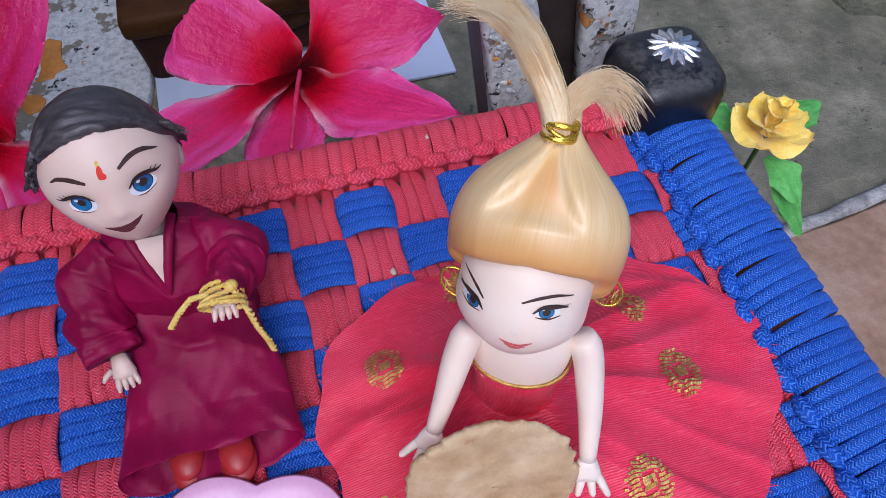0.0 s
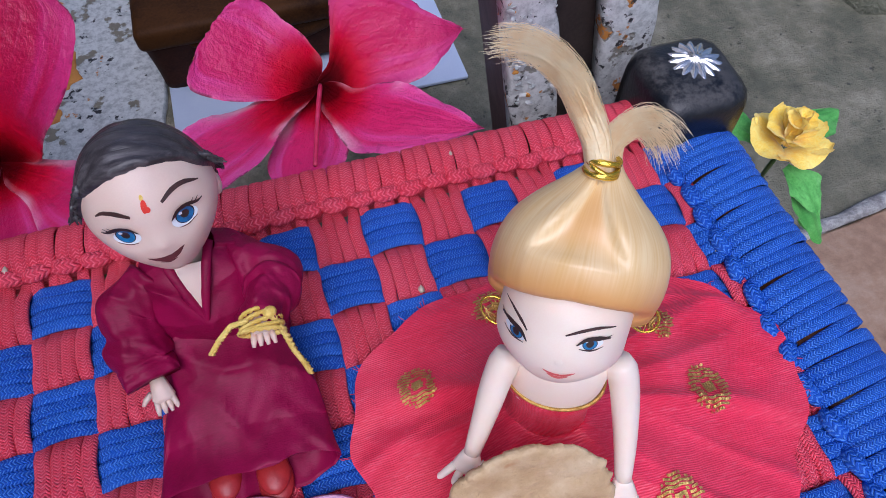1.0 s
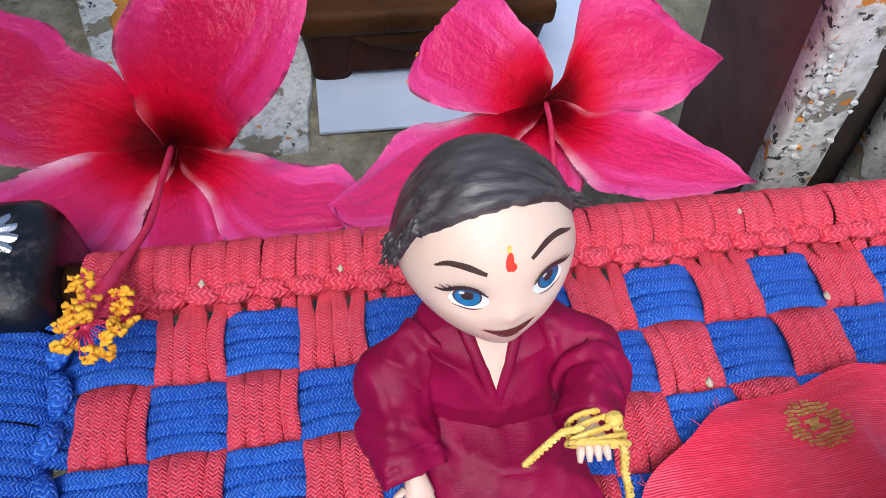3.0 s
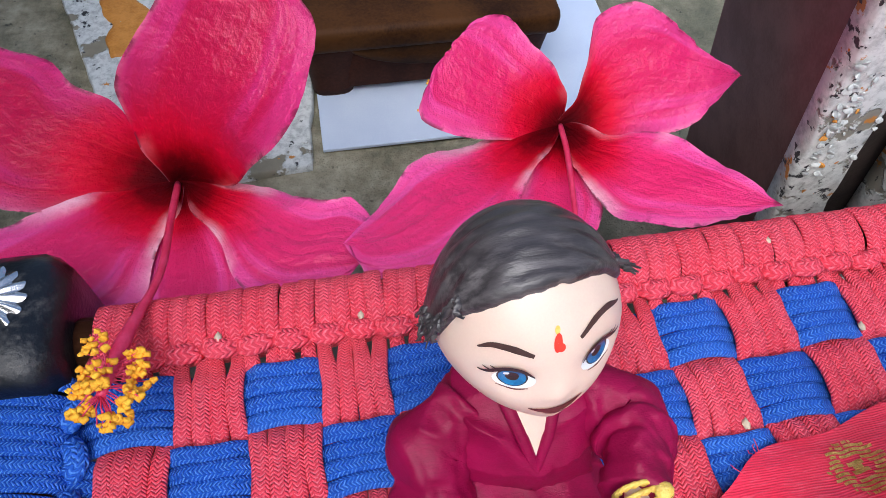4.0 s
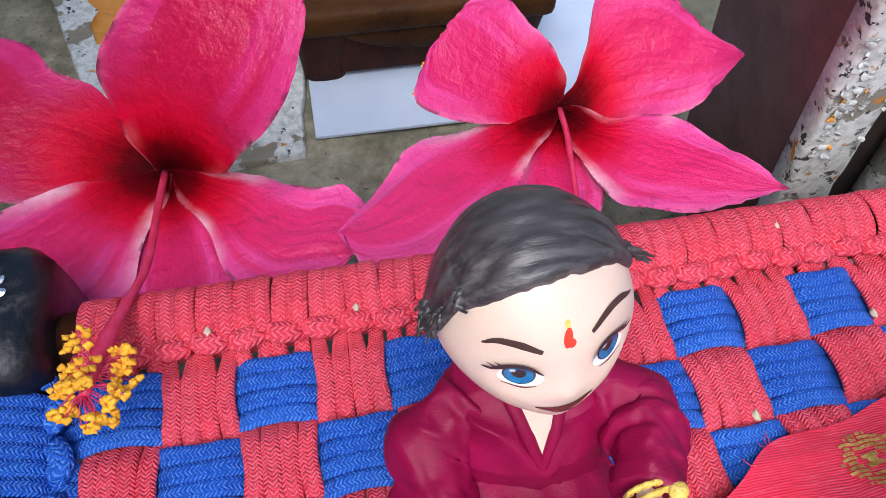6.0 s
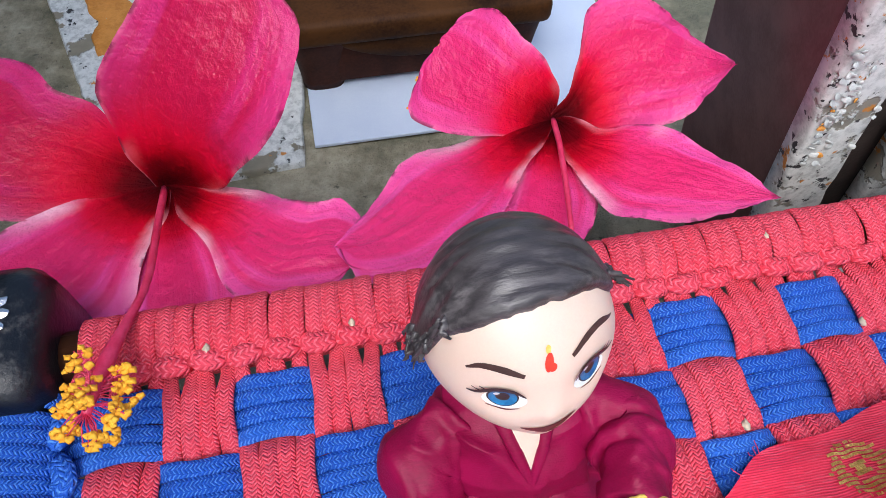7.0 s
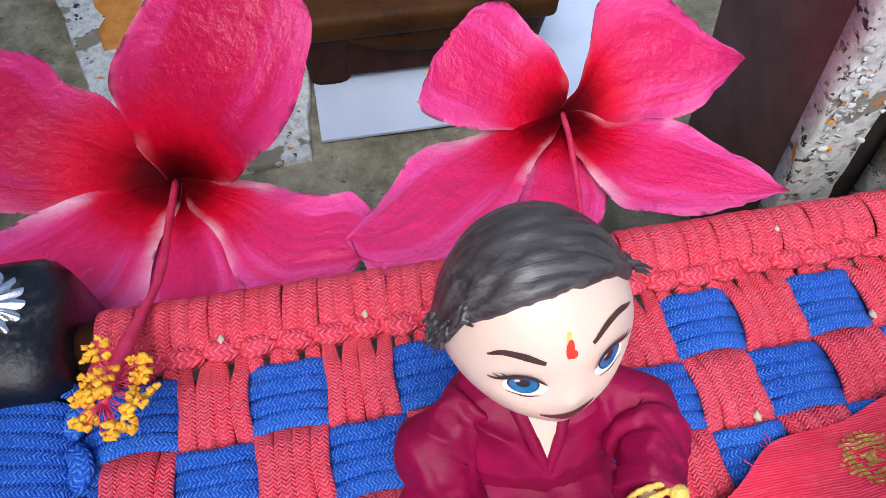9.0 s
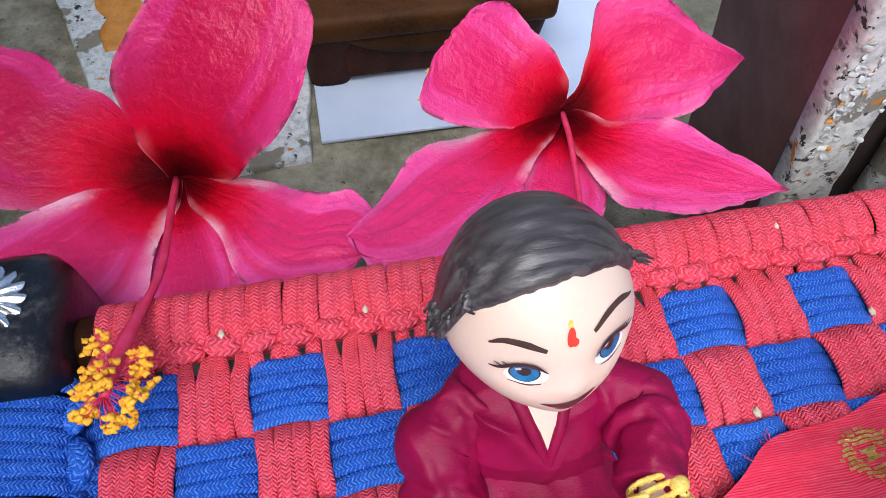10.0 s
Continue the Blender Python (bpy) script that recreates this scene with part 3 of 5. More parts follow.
def stool():
    """Low wooden stool on carved feet."""
    o = (0.4, 23.0, GROUND + 0.22)
    top = holder("stool", o, "low brown varnished wooden stool standing on white card", "stool")
    b = Build()
    b.box((-3.45, 19.3, -1.85), (4.15, 27.5, -1.0), 0.25)
    part("seat", b, [varnish], top)
    b = Build()
    xs = np.linspace(-2.1, 3.1, 24)
    low = -1.85 - 0.85 * np.sin(np.pi * (xs + 2.1) / 5.2) ** 0.6
    b.grid([[(x, 19.5, -1.8), (x, 19.5, z + 0.1), (x, 19.6, z), (x, 20.2, z), (x, 20.3, z + 0.1), (x, 20.3, -1.8)] for x, z in zip(xs, low)], wrap=True)
    part("apron", b, [varnish], top)
    # Added dark board that stands in for the shadow under the seat.
    b = Build()
    b.box((-2.1, 19.95, -3.72), (2.8, 20.25, -2.2), 0.05)
    part("shade_board", b, [wood_leg], top, "dark board added in place of the shadow under the stool")
    for x, y in ((-2.6, 20.6), (3.3, 20.6), (-2.6, 26.5), (3.3, 26.5)):
        b = Build()
        z = np.linspace(GROUND + 0.22, -1.9, 9)
        r = 0.66 + 0.26 * np.linspace(0, 1, 9) ** 1.5
        b.tube([(x, y, q) for q in z], r, r, 20, up=(0, 1, 0), square=0.6)
        part("leg", b, [wood_leg], top)


stool()


def old_cupboard():
    """Side of an old painted wooden cupboard: peeling front boards with a gap, maroon side panel."""
    o = (6.5, 12.5, GROUND)
    top = holder("cupboard", o, "old wooden cupboard corner with peeling paint and a maroon side", "cupboard")
    zs = np.linspace(GROUND, 12.0, 40)
    lean = lambda z: -0.16 * (z - 2.0)

    def board(x0, x1, y0, y1, k):
        bb = Build()
        rows = []
        for z in zs:
            j0, j1 = 0.10 * fold(z, k, 1.3, 2), 0.10 * fold(z, k, 1.3, 7)
            d = lean(z)
            rows.append([(x0 + d + j0 + 0.06, y0, z), (x0 + d + j0, y0 + 0.06, z), (x0 + d, y1, z), (x1 + d, y1, z), (x1 + d + j1, y0 + 0.06, z), (x1 + d + j1 - 0.06, y0, z), ((x0 + x1) / 2 + d, y0 - 0.02, z)])
        bb.grid(rows, wrap=True)
        return bb

    part("front_board", board(5.25, 6.35, 10.25, 10.7, 1), [peel_board], top)
    part("front_board", board(7.35, 8.55, 10.3, 10.75, 5), [peel_board], top, "narrow board with flaking white paint")
    r = np.random.RandomState(12)
    for k in range(80):
        low = r.rand() < 0.65
        z = r.uniform(2.4, 5.0) if low else r.uniform(2.4, 9.0)
        x = 5.28 + lean(z) + (r.uniform(0.08, 0.5) if low else r.choice((0.12, 0.95)) + r.uniform(-0.04, 0.06))
        size = r.uniform(0.025, 0.085)
        turn = Matrix.Rotation(r.uniform(-0.7, 0.7), 3, "Z") @ Matrix.Rotation(r.uniform(-0.7, 0.5), 3, "X")
        ring_f = []
        for q, d in ((1.0, 0.0), (1.0, -0.010), (0.9, -0.016), (0.05, -0.018)):
            ring_f.append([np.array((x, 10.22, z)) + np.array(turn) @ np.array((size * q * math.cos(a) * (1 + 0.5 * fold(math.cos(a) * 2 + k, math.sin(a) * 2, 1.0)), d, 0.8 * size * q * math.sin(a) * (1 + 0.5 * fold(math.sin(a) * 2 + k, math.cos(a) * 2, 1.0)))) for a in np.arange(9) / 9 * 2 * math.pi])
        bb = Build()
        bb.grid(ring_f, wrap=True)
        part("paint_flake", bb, [flake_orange if r.rand() < 0.12 else flake_white], top)
    b = Build()
    b.grid([[(5.32 + lean(z), 10.72, z), (6.05 + lean(z), 15.2, z), (6.5 + lean(z), 15.2, z), (5.9 + lean(z), 10.72, z)] for z in zs], wrap=True)
    part("side_panel", b, [maroon_wood], top, "maroon painted side panel", smooth=False)
    b = Build()
    b.grid([[(6.0 + lean(z), 10.95, z), (6.0 + lean(z), 11.3, z), (8.3 + lean(z), 11.3, z), (8.3 + lean(z), 10.95, z)] for z in zs], wrap=True)
    part("back_panel", b, [dark_wood], top, "dark bare inner panel", smooth=False)
    b = Build()
    z2 = np.linspace(5.75, 12.0, 12)
    b.grid([[(6.2 + lean(z), 10.33, z), (6.2 + lean(z), 10.6, z), (7.5 + lean(z), 10.6, z), (7.5 + lean(z), 10.33, z)] for z in z2], wrap=True)
    part("rail", b, [peel_board], top)


old_cupboard()

# ---- the cot ----
PITCH = 0.909
X0, Y0 = 1.31 + PITCH / 2, 7.72 - PITCH / 2  # middle of one crossing
BED = 3.48
RAIL_L, RAIL_R, RAIL_F, RAIL_N = -6.88, 7.82, 8.36, -3.2


def flat_top(c):
    return np.clip(1.7 * c, -1, 1) * 0.105


def cot():
    top = holder("cot", (0.5, 2.5, GROUND), "miniature rope cot woven in red and blue braided cord", "cot")

    def leg(cx, cy, label, boxy=5.0, drop=0.0):
        bb = Build()
        prof = [(0.80, GROUND), (0.92, GROUND + 0.1), (0.95, 0.0), (0.95, 4.0), (0.94, 4.35), (0.86, 4.58), (0.70, 4.70), (0.45, 4.75), (0.02, 4.76)]
        rows = []
        for r, z in prof:
            row = []
            for k in range(28):
                a = k / 28 * 2 * math.pi
                ca, sa = math.cos(a), math.sin(a)
                q = 1 / (abs(ca) ** boxy + abs(sa) ** boxy) ** (1 / boxy)
                row.append((cx + r * q * ca, cy + r * q * sa, z - drop * (z > 0)))
            rows.append(row)
        bb.grid(rows, wrap=True)
        ob = part("leg", bb, [black_paint], top, label)
        star = Build()
        rows = []
        for q, z in ((0.01, 4.88), (0.12, 4.87), (0.16, 4.83), (0.40, 4.83), (0.75, 4.80), (1.0, 4.755)):
            row = []
            for k in range(90):
                a = k / 90 * 2 * math.pi
                w = 0.5 + 0.5 * math.cos(15 * a)
                rad = 0.50 * q * (1 - 0.16 * (1 - w) * q)
                row.append((cx + 0.12 + rad * math.cos(a), cy + 0.15 + rad * math.sin(a), z - drop - 0.035 * (1 - w) * (q > 0.15)))
            rows.append(row)
        star.grid(rows, wrap=True)
        part("ornament", star, [silver], ob, "silver flower-shaped stud")
        return ob

    leg(7.75, 8.35, "black lacquered round-edged leg")
    leg(-7.15, 8.5, "black lacquered leg, dusty on top", 9.0, 0.35)
    leg(7.7, RAIL_N, "black lacquered leg")
    leg(-6.7, RAIL_N, "black lacquered leg")

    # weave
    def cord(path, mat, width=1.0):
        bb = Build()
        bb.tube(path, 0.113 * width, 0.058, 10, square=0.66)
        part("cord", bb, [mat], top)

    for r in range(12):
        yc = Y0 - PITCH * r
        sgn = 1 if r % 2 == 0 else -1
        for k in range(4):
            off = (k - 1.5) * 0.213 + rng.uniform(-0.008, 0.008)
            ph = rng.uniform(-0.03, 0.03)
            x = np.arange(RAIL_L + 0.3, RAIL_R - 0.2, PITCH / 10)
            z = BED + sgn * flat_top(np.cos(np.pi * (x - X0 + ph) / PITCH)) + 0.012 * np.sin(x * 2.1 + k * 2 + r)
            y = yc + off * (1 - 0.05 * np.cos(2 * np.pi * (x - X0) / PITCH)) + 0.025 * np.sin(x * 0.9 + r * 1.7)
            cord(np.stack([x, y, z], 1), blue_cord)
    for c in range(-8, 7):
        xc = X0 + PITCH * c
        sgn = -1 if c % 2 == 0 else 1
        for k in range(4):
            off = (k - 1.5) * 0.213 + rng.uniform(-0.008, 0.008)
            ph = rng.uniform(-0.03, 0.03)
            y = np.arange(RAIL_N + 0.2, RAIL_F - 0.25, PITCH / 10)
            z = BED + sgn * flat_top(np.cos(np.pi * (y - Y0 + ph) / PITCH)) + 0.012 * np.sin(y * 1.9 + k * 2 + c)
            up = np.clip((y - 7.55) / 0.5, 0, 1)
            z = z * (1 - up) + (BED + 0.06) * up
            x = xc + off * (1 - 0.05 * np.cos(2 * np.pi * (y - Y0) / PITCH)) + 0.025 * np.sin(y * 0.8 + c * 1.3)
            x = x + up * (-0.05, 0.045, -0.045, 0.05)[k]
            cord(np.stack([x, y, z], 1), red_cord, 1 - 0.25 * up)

    # wrapped rails
    def ring_mesh(name, mat, rw, rz, width, slant):
        bb = Build()
        a = np.linspace(0, 2 * np.pi, 29)[:-1]
        ca, sa = np.sign(np.cos(a)) * np.abs(np.cos(a)) ** 0.8, np.sign(np.sin(a)) * np.abs(np.sin(a)) ** 0.8
        path = np.stack([slant * np.cos(a), rw * ca, rz * sa], 1)
        up = np.stack([0 * a, ca / rw, sa / rz], 1)
        bb.tube(path, width / 2, 0.045, 8, up=up, closed=True, square=0.6)
        return bb.mesh(name, [mat])

    def knot_mesh(name, mat):
        bb = Build()
        bb.tube([(-0.15, 0.14, -0.08), (-0.16, 0.0, 0.05), (-0.08, -0.06, 0.10), (0.05, -0.06, 0.11), (0.14, -0.02, 0.06), (0.15, 0.10, -0.08)], 0.135, 0.10, 8, up=(0, -0.5, 1), square=0.6)
        return bb.mesh(name, [mat])

    red_ring = ring_mesh("wrap", red_cord, 0.41, 0.41, 0.244, 0.02)
    blue_ring = ring_mesh("wrap", blue_cord, 0.69, 0.42, 0.216, 0.0)
    red_knot, blue_knot = knot_mesh("knot", red_cord), knot_mesh("knot", blue_cord)
    rod = Build()
    rod.tube([(RAIL_L, RAIL_F, BED), (RAIL_R, RAIL_F, BED)], 0.36, 0.36, 12)
    part("rail", rod, [wood_dark], top, "round wooden rail hidden under cord")
    for x in (RAIL_L, RAIL_R):
        rod = Build()
        rod.tube([(x, RAIL_N, BED), (x, RAIL_F, BED)], 0.63, 0.38, 12)
        part("rail", rod, [wood_dark], top, "round wooden rail hidden under cord")
    rod = Build()
    rod.tube([(RAIL_L, RAIL_N, BED), (RAIL_R, RAIL_N, BED)], 0.36, 0.36, 12)
    part("rail", rod, [wood_dark], top, "round wooden rail hidden under cord")
    for y in (RAIL_F, RAIL_N):
        x, lean, k = RAIL_L + 1.05, 0.0, 0
        while x < RAIL_R - 0.55:
            if k % 2 == 0:
                lean = rng.uniform(-4, 4)
            part("wrap", None, None, top, mesh=red_ring, m=place(x, y, BED + rng.uniform(-0.02, 0.02), rng.uniform(-3, 3), 0, lean + rng.uniform(-1, 1)))
            x += (0.216 if k % 2 == 0 else 0.238) + rng.uniform(-0.008, 0.010)
            k += 1
    for x in (RAIL_L, RAIL_R):
        y = RAIL_F - 0.55
        while y > RAIL_N + 0.9:
            part("wrap", None, None, top, mesh=blue_ring, m=place(x, y, BED + rng.uniform(-0.015, 0.015), rng.uniform(-3, 3), rng.uniform(-2, 2), 90 + (9 if x > 0 else -9) + rng.uniform(-4, 4)))
            y -= 0.205 + rng.uniform(-0.008, 0.012)
    x = RAIL_L + 1.1
    while x < RAIL_R - 0.7:
        part("knot", None, None, top, mesh=red_knot, m=place(x, 7.96 + rng.uniform(-0.03, 0.03), BED + 0.17, rng.uniform(-8, 8), rng.uniform(-6, 6), rng.uniform(-9, 9)))
        x += 0.455 + rng.uniform(-0.02, 0.02)
    for x, turn in ((RAIL_R - 0.74, -90), (RAIL_L + 0.73, 90)):
        y = 7.4
        while y > RAIL_N + 0.9:
            part("knot", None, None, top, mesh=blue_knot, m=place(x + rng.uniform(-0.04, 0.04), y, BED + 0.12, rng.uniform(-12, 12), rng.uniform(-10, 10), turn + rng.uniform(-25, 25)))
            y -= 0.52 + rng.uniform(-0.06, 0.10)


cot()


# ---- flowers ----
def petal(bb, base, tip, side_w, lift, normal, mat=0, ruffle=0.12, cup=0.0, seed=0, blunt=0.0, jagged=1.0):
    """One petal from the throat to its tip: side_w half width, lift how far its middle bows along normal, blunt how wide its end is, jagged how torn its rim."""
    base, tip, normal = np.array(base, float), np.array(tip, float), np.array(normal, float)
    axis = tip - base
    length = np.linalg.norm(axis)
    t = axis / length
    normal = normal - t * (normal @ t)
    normal /= np.linalg.norm(normal)
    side = np.cross(t, normal)
    nu, nv = 44, 37
    rows, uv = [], []
    for i in range(nu):
        s = i / (nu - 1)
        wide = (0.26 + 0.74 * (math.sin(math.pi / 2 * min(1.0, s / 0.66)) ** 1.25)) * (1 - 0.1 * s ** 5)
        row = []
        for j in range(nv):
            v = j / (nv - 1) * 2 - 1
            jag = jagged * 0.07 * fold(v * 2.6 + seed, seed, 1.5, 3) + jagged * 0.035 * fold(v * 9 + seed, seed, 1.5, 8)
            far = length * (s - (0.48 - 0.30 * blunt) * abs(v) ** (1.5 + 0.9 * blunt) * s * s + 1.2 * jag * s ** 4)
            w = side_w * wide * (1 + 0.06 * fold(s * 5, seed + (3 if v > 0 else 9), 1.2) * abs(v))
            h = lift * math.sin(math.pi * s * 0.9) + cup * v * v * s
            h += ruffle * s * min(1.0, 1.3 * wide) * (1.5 * fold(v * 1.6 + seed, s * 2.4, 1.2, seed) + 0.45 * fold(v * 5 + seed, s * 5, 1.2, seed + 2) + 0.22 * math.sin(13 * v + 2 * fold(v, s * 3, 1.0, seed)) * s + 0.8 * abs(v) ** 3 * math.sin(s * 11 + seed * 2 + 3 * v)) + 0.10 * (1 - abs(v)) * math.exp(-((v) / 0.25) ** 2) * s * (1 - s)
            row.append(base + t * far + side * (w * v) + normal * h)
            uv.append((j / (nv - 1), s))
        rows.append(row)
    bb.grid(rows, mat, uv=uv)


def smooth_line(pts, n):
    """A smooth curve through pts, n points evenly along it."""
    pts = np.array(pts, float)
    q = np.concatenate([[2 * pts[0] - pts[1]], pts, [2 * pts[-1] - pts[-2]]])
    fine = []
    for i in range(1, len(q) - 2):
        for f in np.arange(8) / 8:
            fine.append(0.5 * (2 * q[i] + (q[i + 1] - q[i - 1]) * f + (2 * q[i - 1] - 5 * q[i] + 4 * q[i + 1] - q[i + 2]) * f * f + (3 * q[i] - q[i - 1] - 3 * q[i + 1] + q[i + 2]) * f ** 3))
    fine = np.array(fine + [pts[-1]])
    d = np.r_[0, np.cumsum(np.linalg.norm(np.diff(fine, axis=0), axis=1))]
    return np.stack([np.interp(np.linspace(0, d[-1], n), d, fine[:, k]) for k in range(fine.shape[1])], 1)


def wide_petal(bb, base, tip, normal, edge_a, edge_b, lift=0.1, ruffle=0.1, cup=0.0, seed=0.0):
    """A broad petal between two edges, given as (along, across, and where it curls up, height) from the throat; both end at the tip."""
    base, tip, normal = np.array(base, float), np.array(tip, float), np.array(normal, float)
    axis = tip - base
    length = np.linalg.norm(axis)
    axis /= length
    normal -= axis * (normal @ axis)
    normal /= np.linalg.norm(normal)
    side = np.cross(normal, axis)
    nu, nv = 52, 41
    solid = lambda edge: smooth_line([(*p, 0.0)[:3] for p in [(-0.12, 0.0)] + list(edge) + [(length, 0.0)]], nu)
    a, b = solid(edge_a), solid(edge_b)
    curl_a, curl_b = a[:, 2], b[:, 2]
    a, b = a[:, :2].copy(), b[:, :2].copy()
    rows, uv = [], []
    for i in range(nu):
        s = i / (nu - 1)
        apart = (a[i] - b[i]) / (np.linalg.norm(a[i] - b[i]) + 1e-6)  # broad claws, so that neighbours overlap at the throat
        full = 0.17 * math.exp(-((s - 0.13) / 0.11) ** 2)
        a[i], b[i] = a[i] + apart * full, b[i] - apart * full
        half = np.linalg.norm(a[i] - b[i]) / 2
        row = []
        for j in range(nv):
            v = j / (nv - 1) * 2 - 1
            m = a[i] * (1 - v) / 2 + b[i] * (1 + v) / 2
            jag = 1 + 0.030 * fold(v * 4 + seed, s * 6, 1.6, 3) * s + (0.020 * fold(s * 13, seed + (3 if v > 0 else 9), 1.0) + 0.014 * fold(s * 34, seed + (3 if v > 0 else 9), 1.0)) * v ** 4 * s
            m = m * jag
            h = lift * math.sin(math.pi * s * 0.9) + cup * v * v * math.sin(math.pi * min(1.0, s * 1.1))
            h += ruffle * min(1.0, 1.4 * half) * s ** 0.8 * (0.9 * fold(m[0] * 0.9 + seed, m[1] * 0.9, 1.0, seed) + 0.35 * fold(m[0] * 2.5 + seed, m[1] * 2.5, 1.0, seed + 2) + (0.9 * math.sin(s * 15 + seed * 2 + 3 * v) + 0.5 * fold(s * 22 + seed, 1 + v, 1.0)) * abs(v) ** 4 * min(1.0, 3 * (1 - s) + 0.3) + 0.16 * fold(v * 9 + seed, s * 2.5, 1.0, 6))
            h += 0.06 * math.exp(-(v / 0.2) ** 2) * s * (1 - s) + curl_a[i] * ((1 - v) / 2) ** 2 + curl_b[i] * ((1 + v) / 2) ** 2
            row.append(base + axis * m[0] + side * m[1] + normal * h)
            uv.append((j / (nv - 1), s))
        rows.append(row)
    bb.grid(rows, 0, uv=uv)


def stamen(bb, pts, mat, pollen_mat, seed, count):
    pts = np.array(pts, float)
    s = np.linspace(0, 1, 26)
    k = np.linspace(0, 1, len(pts))
    path = np.stack([np.interp(s, k, pts[:, i]) for i in range(3)], 1)
    for _ in range(4):
        path[1:-1] = (path[:-2] + path[1:-1] * 2 + path[2:]) / 4
    bb.tube(path, (0.062 if count else 0.055) - 0.012 * s + (0.05 * np.exp(-((s - 0.8) / 0.12) ** 2) if count else 0), None, 10, up=(1, 0, 0), mat=mat)
    if not count:
        return
    # anthers hang in clumps to both sides of the column and round its tip
    r = np.random.RandomState(seed)
    clumps = [(0.84, (-1, 0.2, 0.2)), (0.88, (-1, -0.1, -0.1)), (0.92, (-1, -0.3, -0.2)), (0.95, (-0.9, -0.7, -0.2)), (0.80, (1, 0.3, 0.3)), (0.86, (1, 0.1, 0.0)), (0.90, (1, -0.2, -0.2)),
              (0.95, (0.9, -0.5, -0.1)), (1.0, (0.5, -1, -0.2)), (1.0, (-0.1, -1, -0.3)), (0.77, (-0.5, 0.5, 0.5)), (0.86, (0.1, 0.1, 1)), (0.94, (0.2, -0.3, 1))]
    for k in range(count):
        q, d = clumps[k % len(clumps)]
        q = min(1.0, 1 - (1 - q) * 0.66 + r.normal() * 0.010)
        p = np.array([np.interp(q, s, path[:, i]) for i in range(3)])
        d = np.array(d, float) + r.normal(size=3) * 0.22
        d /= np.linalg.norm(d)
        e = p + d * r.uniform(0.22, 0.44)
        bb.tube([p, (p + e) / 2 + r.normal(size=3) * 0.02, e], 0.008, None, 4, up=(0.3, 0.2, 1), mat=mat)
        for _ in range(r.randint(2, 5)):
            size = np.array((0.046, 0.039, 0.037)) * r.uniform(0.7, 1.25)
            turn = r.uniform(0, 6)
            bb.ball(e + r.normal(size=3) * 0.032, size, pollen_mat, 6, 8, shape=lambda d: d * (1 + 0.25 * np.sin(4 * d[..., 0] + 3 * d[..., 1] + turn)[..., None]))


def hibiscus(centre, petals, column, stem, label, seed, brush):
    o = (stem[-1][0], stem[-1][1], stem[-1][2])
    top = holder("hibiscus_flower", o, label, "flower", "hibiscus flowers behind the cot")
    for k, p in enumerate(petals):
        bb = Build()
        wide_petal(bb, np.array(centre) + p[0], *p[1:5], seed=seed + k * 3.7, **p[6])
        part("petal", bb, [petal_pale if p[5] else petal_deep if brush else petal_mat], top)
    if not brush:  # shed pollen clings to the rim of one petal
        bb = Build()
        r = np.random.RandomState(3)
        along = np.array(petals[0][1]) - centre
        along /= np.linalg.norm(along)
        across = np.cross(petals[0][2], along)
        for e, count in (((2.45, 0.15), 4), ((2.50, 0.62), 6), ((2.48, 0.74), 5), ((2.40, 1.12), 2)):
            for _ in range(count):
                q = np.array(e) + r.normal(size=2) * (0.02, 0.05)
                bb.ball(np.array(centre) + along * q[0] + across * q[1] + np.array(petals[0][2]) * 0.04, (0.026, 0.022, 0.022), 0, 5, 7)
        part("shed_pollen", bb, [pollen], top, "orange grains clinging to a petal rim")
    bb = Build()
    bb.ball(np.array(centre) + (0, 0.12, -0.02), (0.16, 0.16, 0.08), nu=8, nv=16, shape=lambda d: d * (1 + 0.1 * np.sin(5 * np.arctan2(d[..., 1], d[..., 0]))[..., None]))
    part("throat", bb, [throat_red], top, "dark red throat")
    bb = Build()
    stamen(bb, column, 0, 1, seed, 65 if brush else 0)
    part("stamen", bb, [stamen_pink, pollen], top, "pink stamen column tipped with orange pollen" if brush else "slim red stamen column")
    bb = Build()
    bb.tube(stem, 0.09, None, 8, up=(1, 0, 0.1))
    for k in range(5):
        a = k / 5 * 2 * math.pi
        c = np.array(centre) + (0, 0, -0.12)
        petal(bb, c - (0, 0, 0.75), c + (0.3 * math.cos(a), 0.3 * math.sin(a), -0.3), 0.2, -0.05, (0, 0, 1), seed=k)
    part("stem", bb, [green_stem], top, "green stem and calyx")


RC = np.array((1.35, 11.95, 2.60))
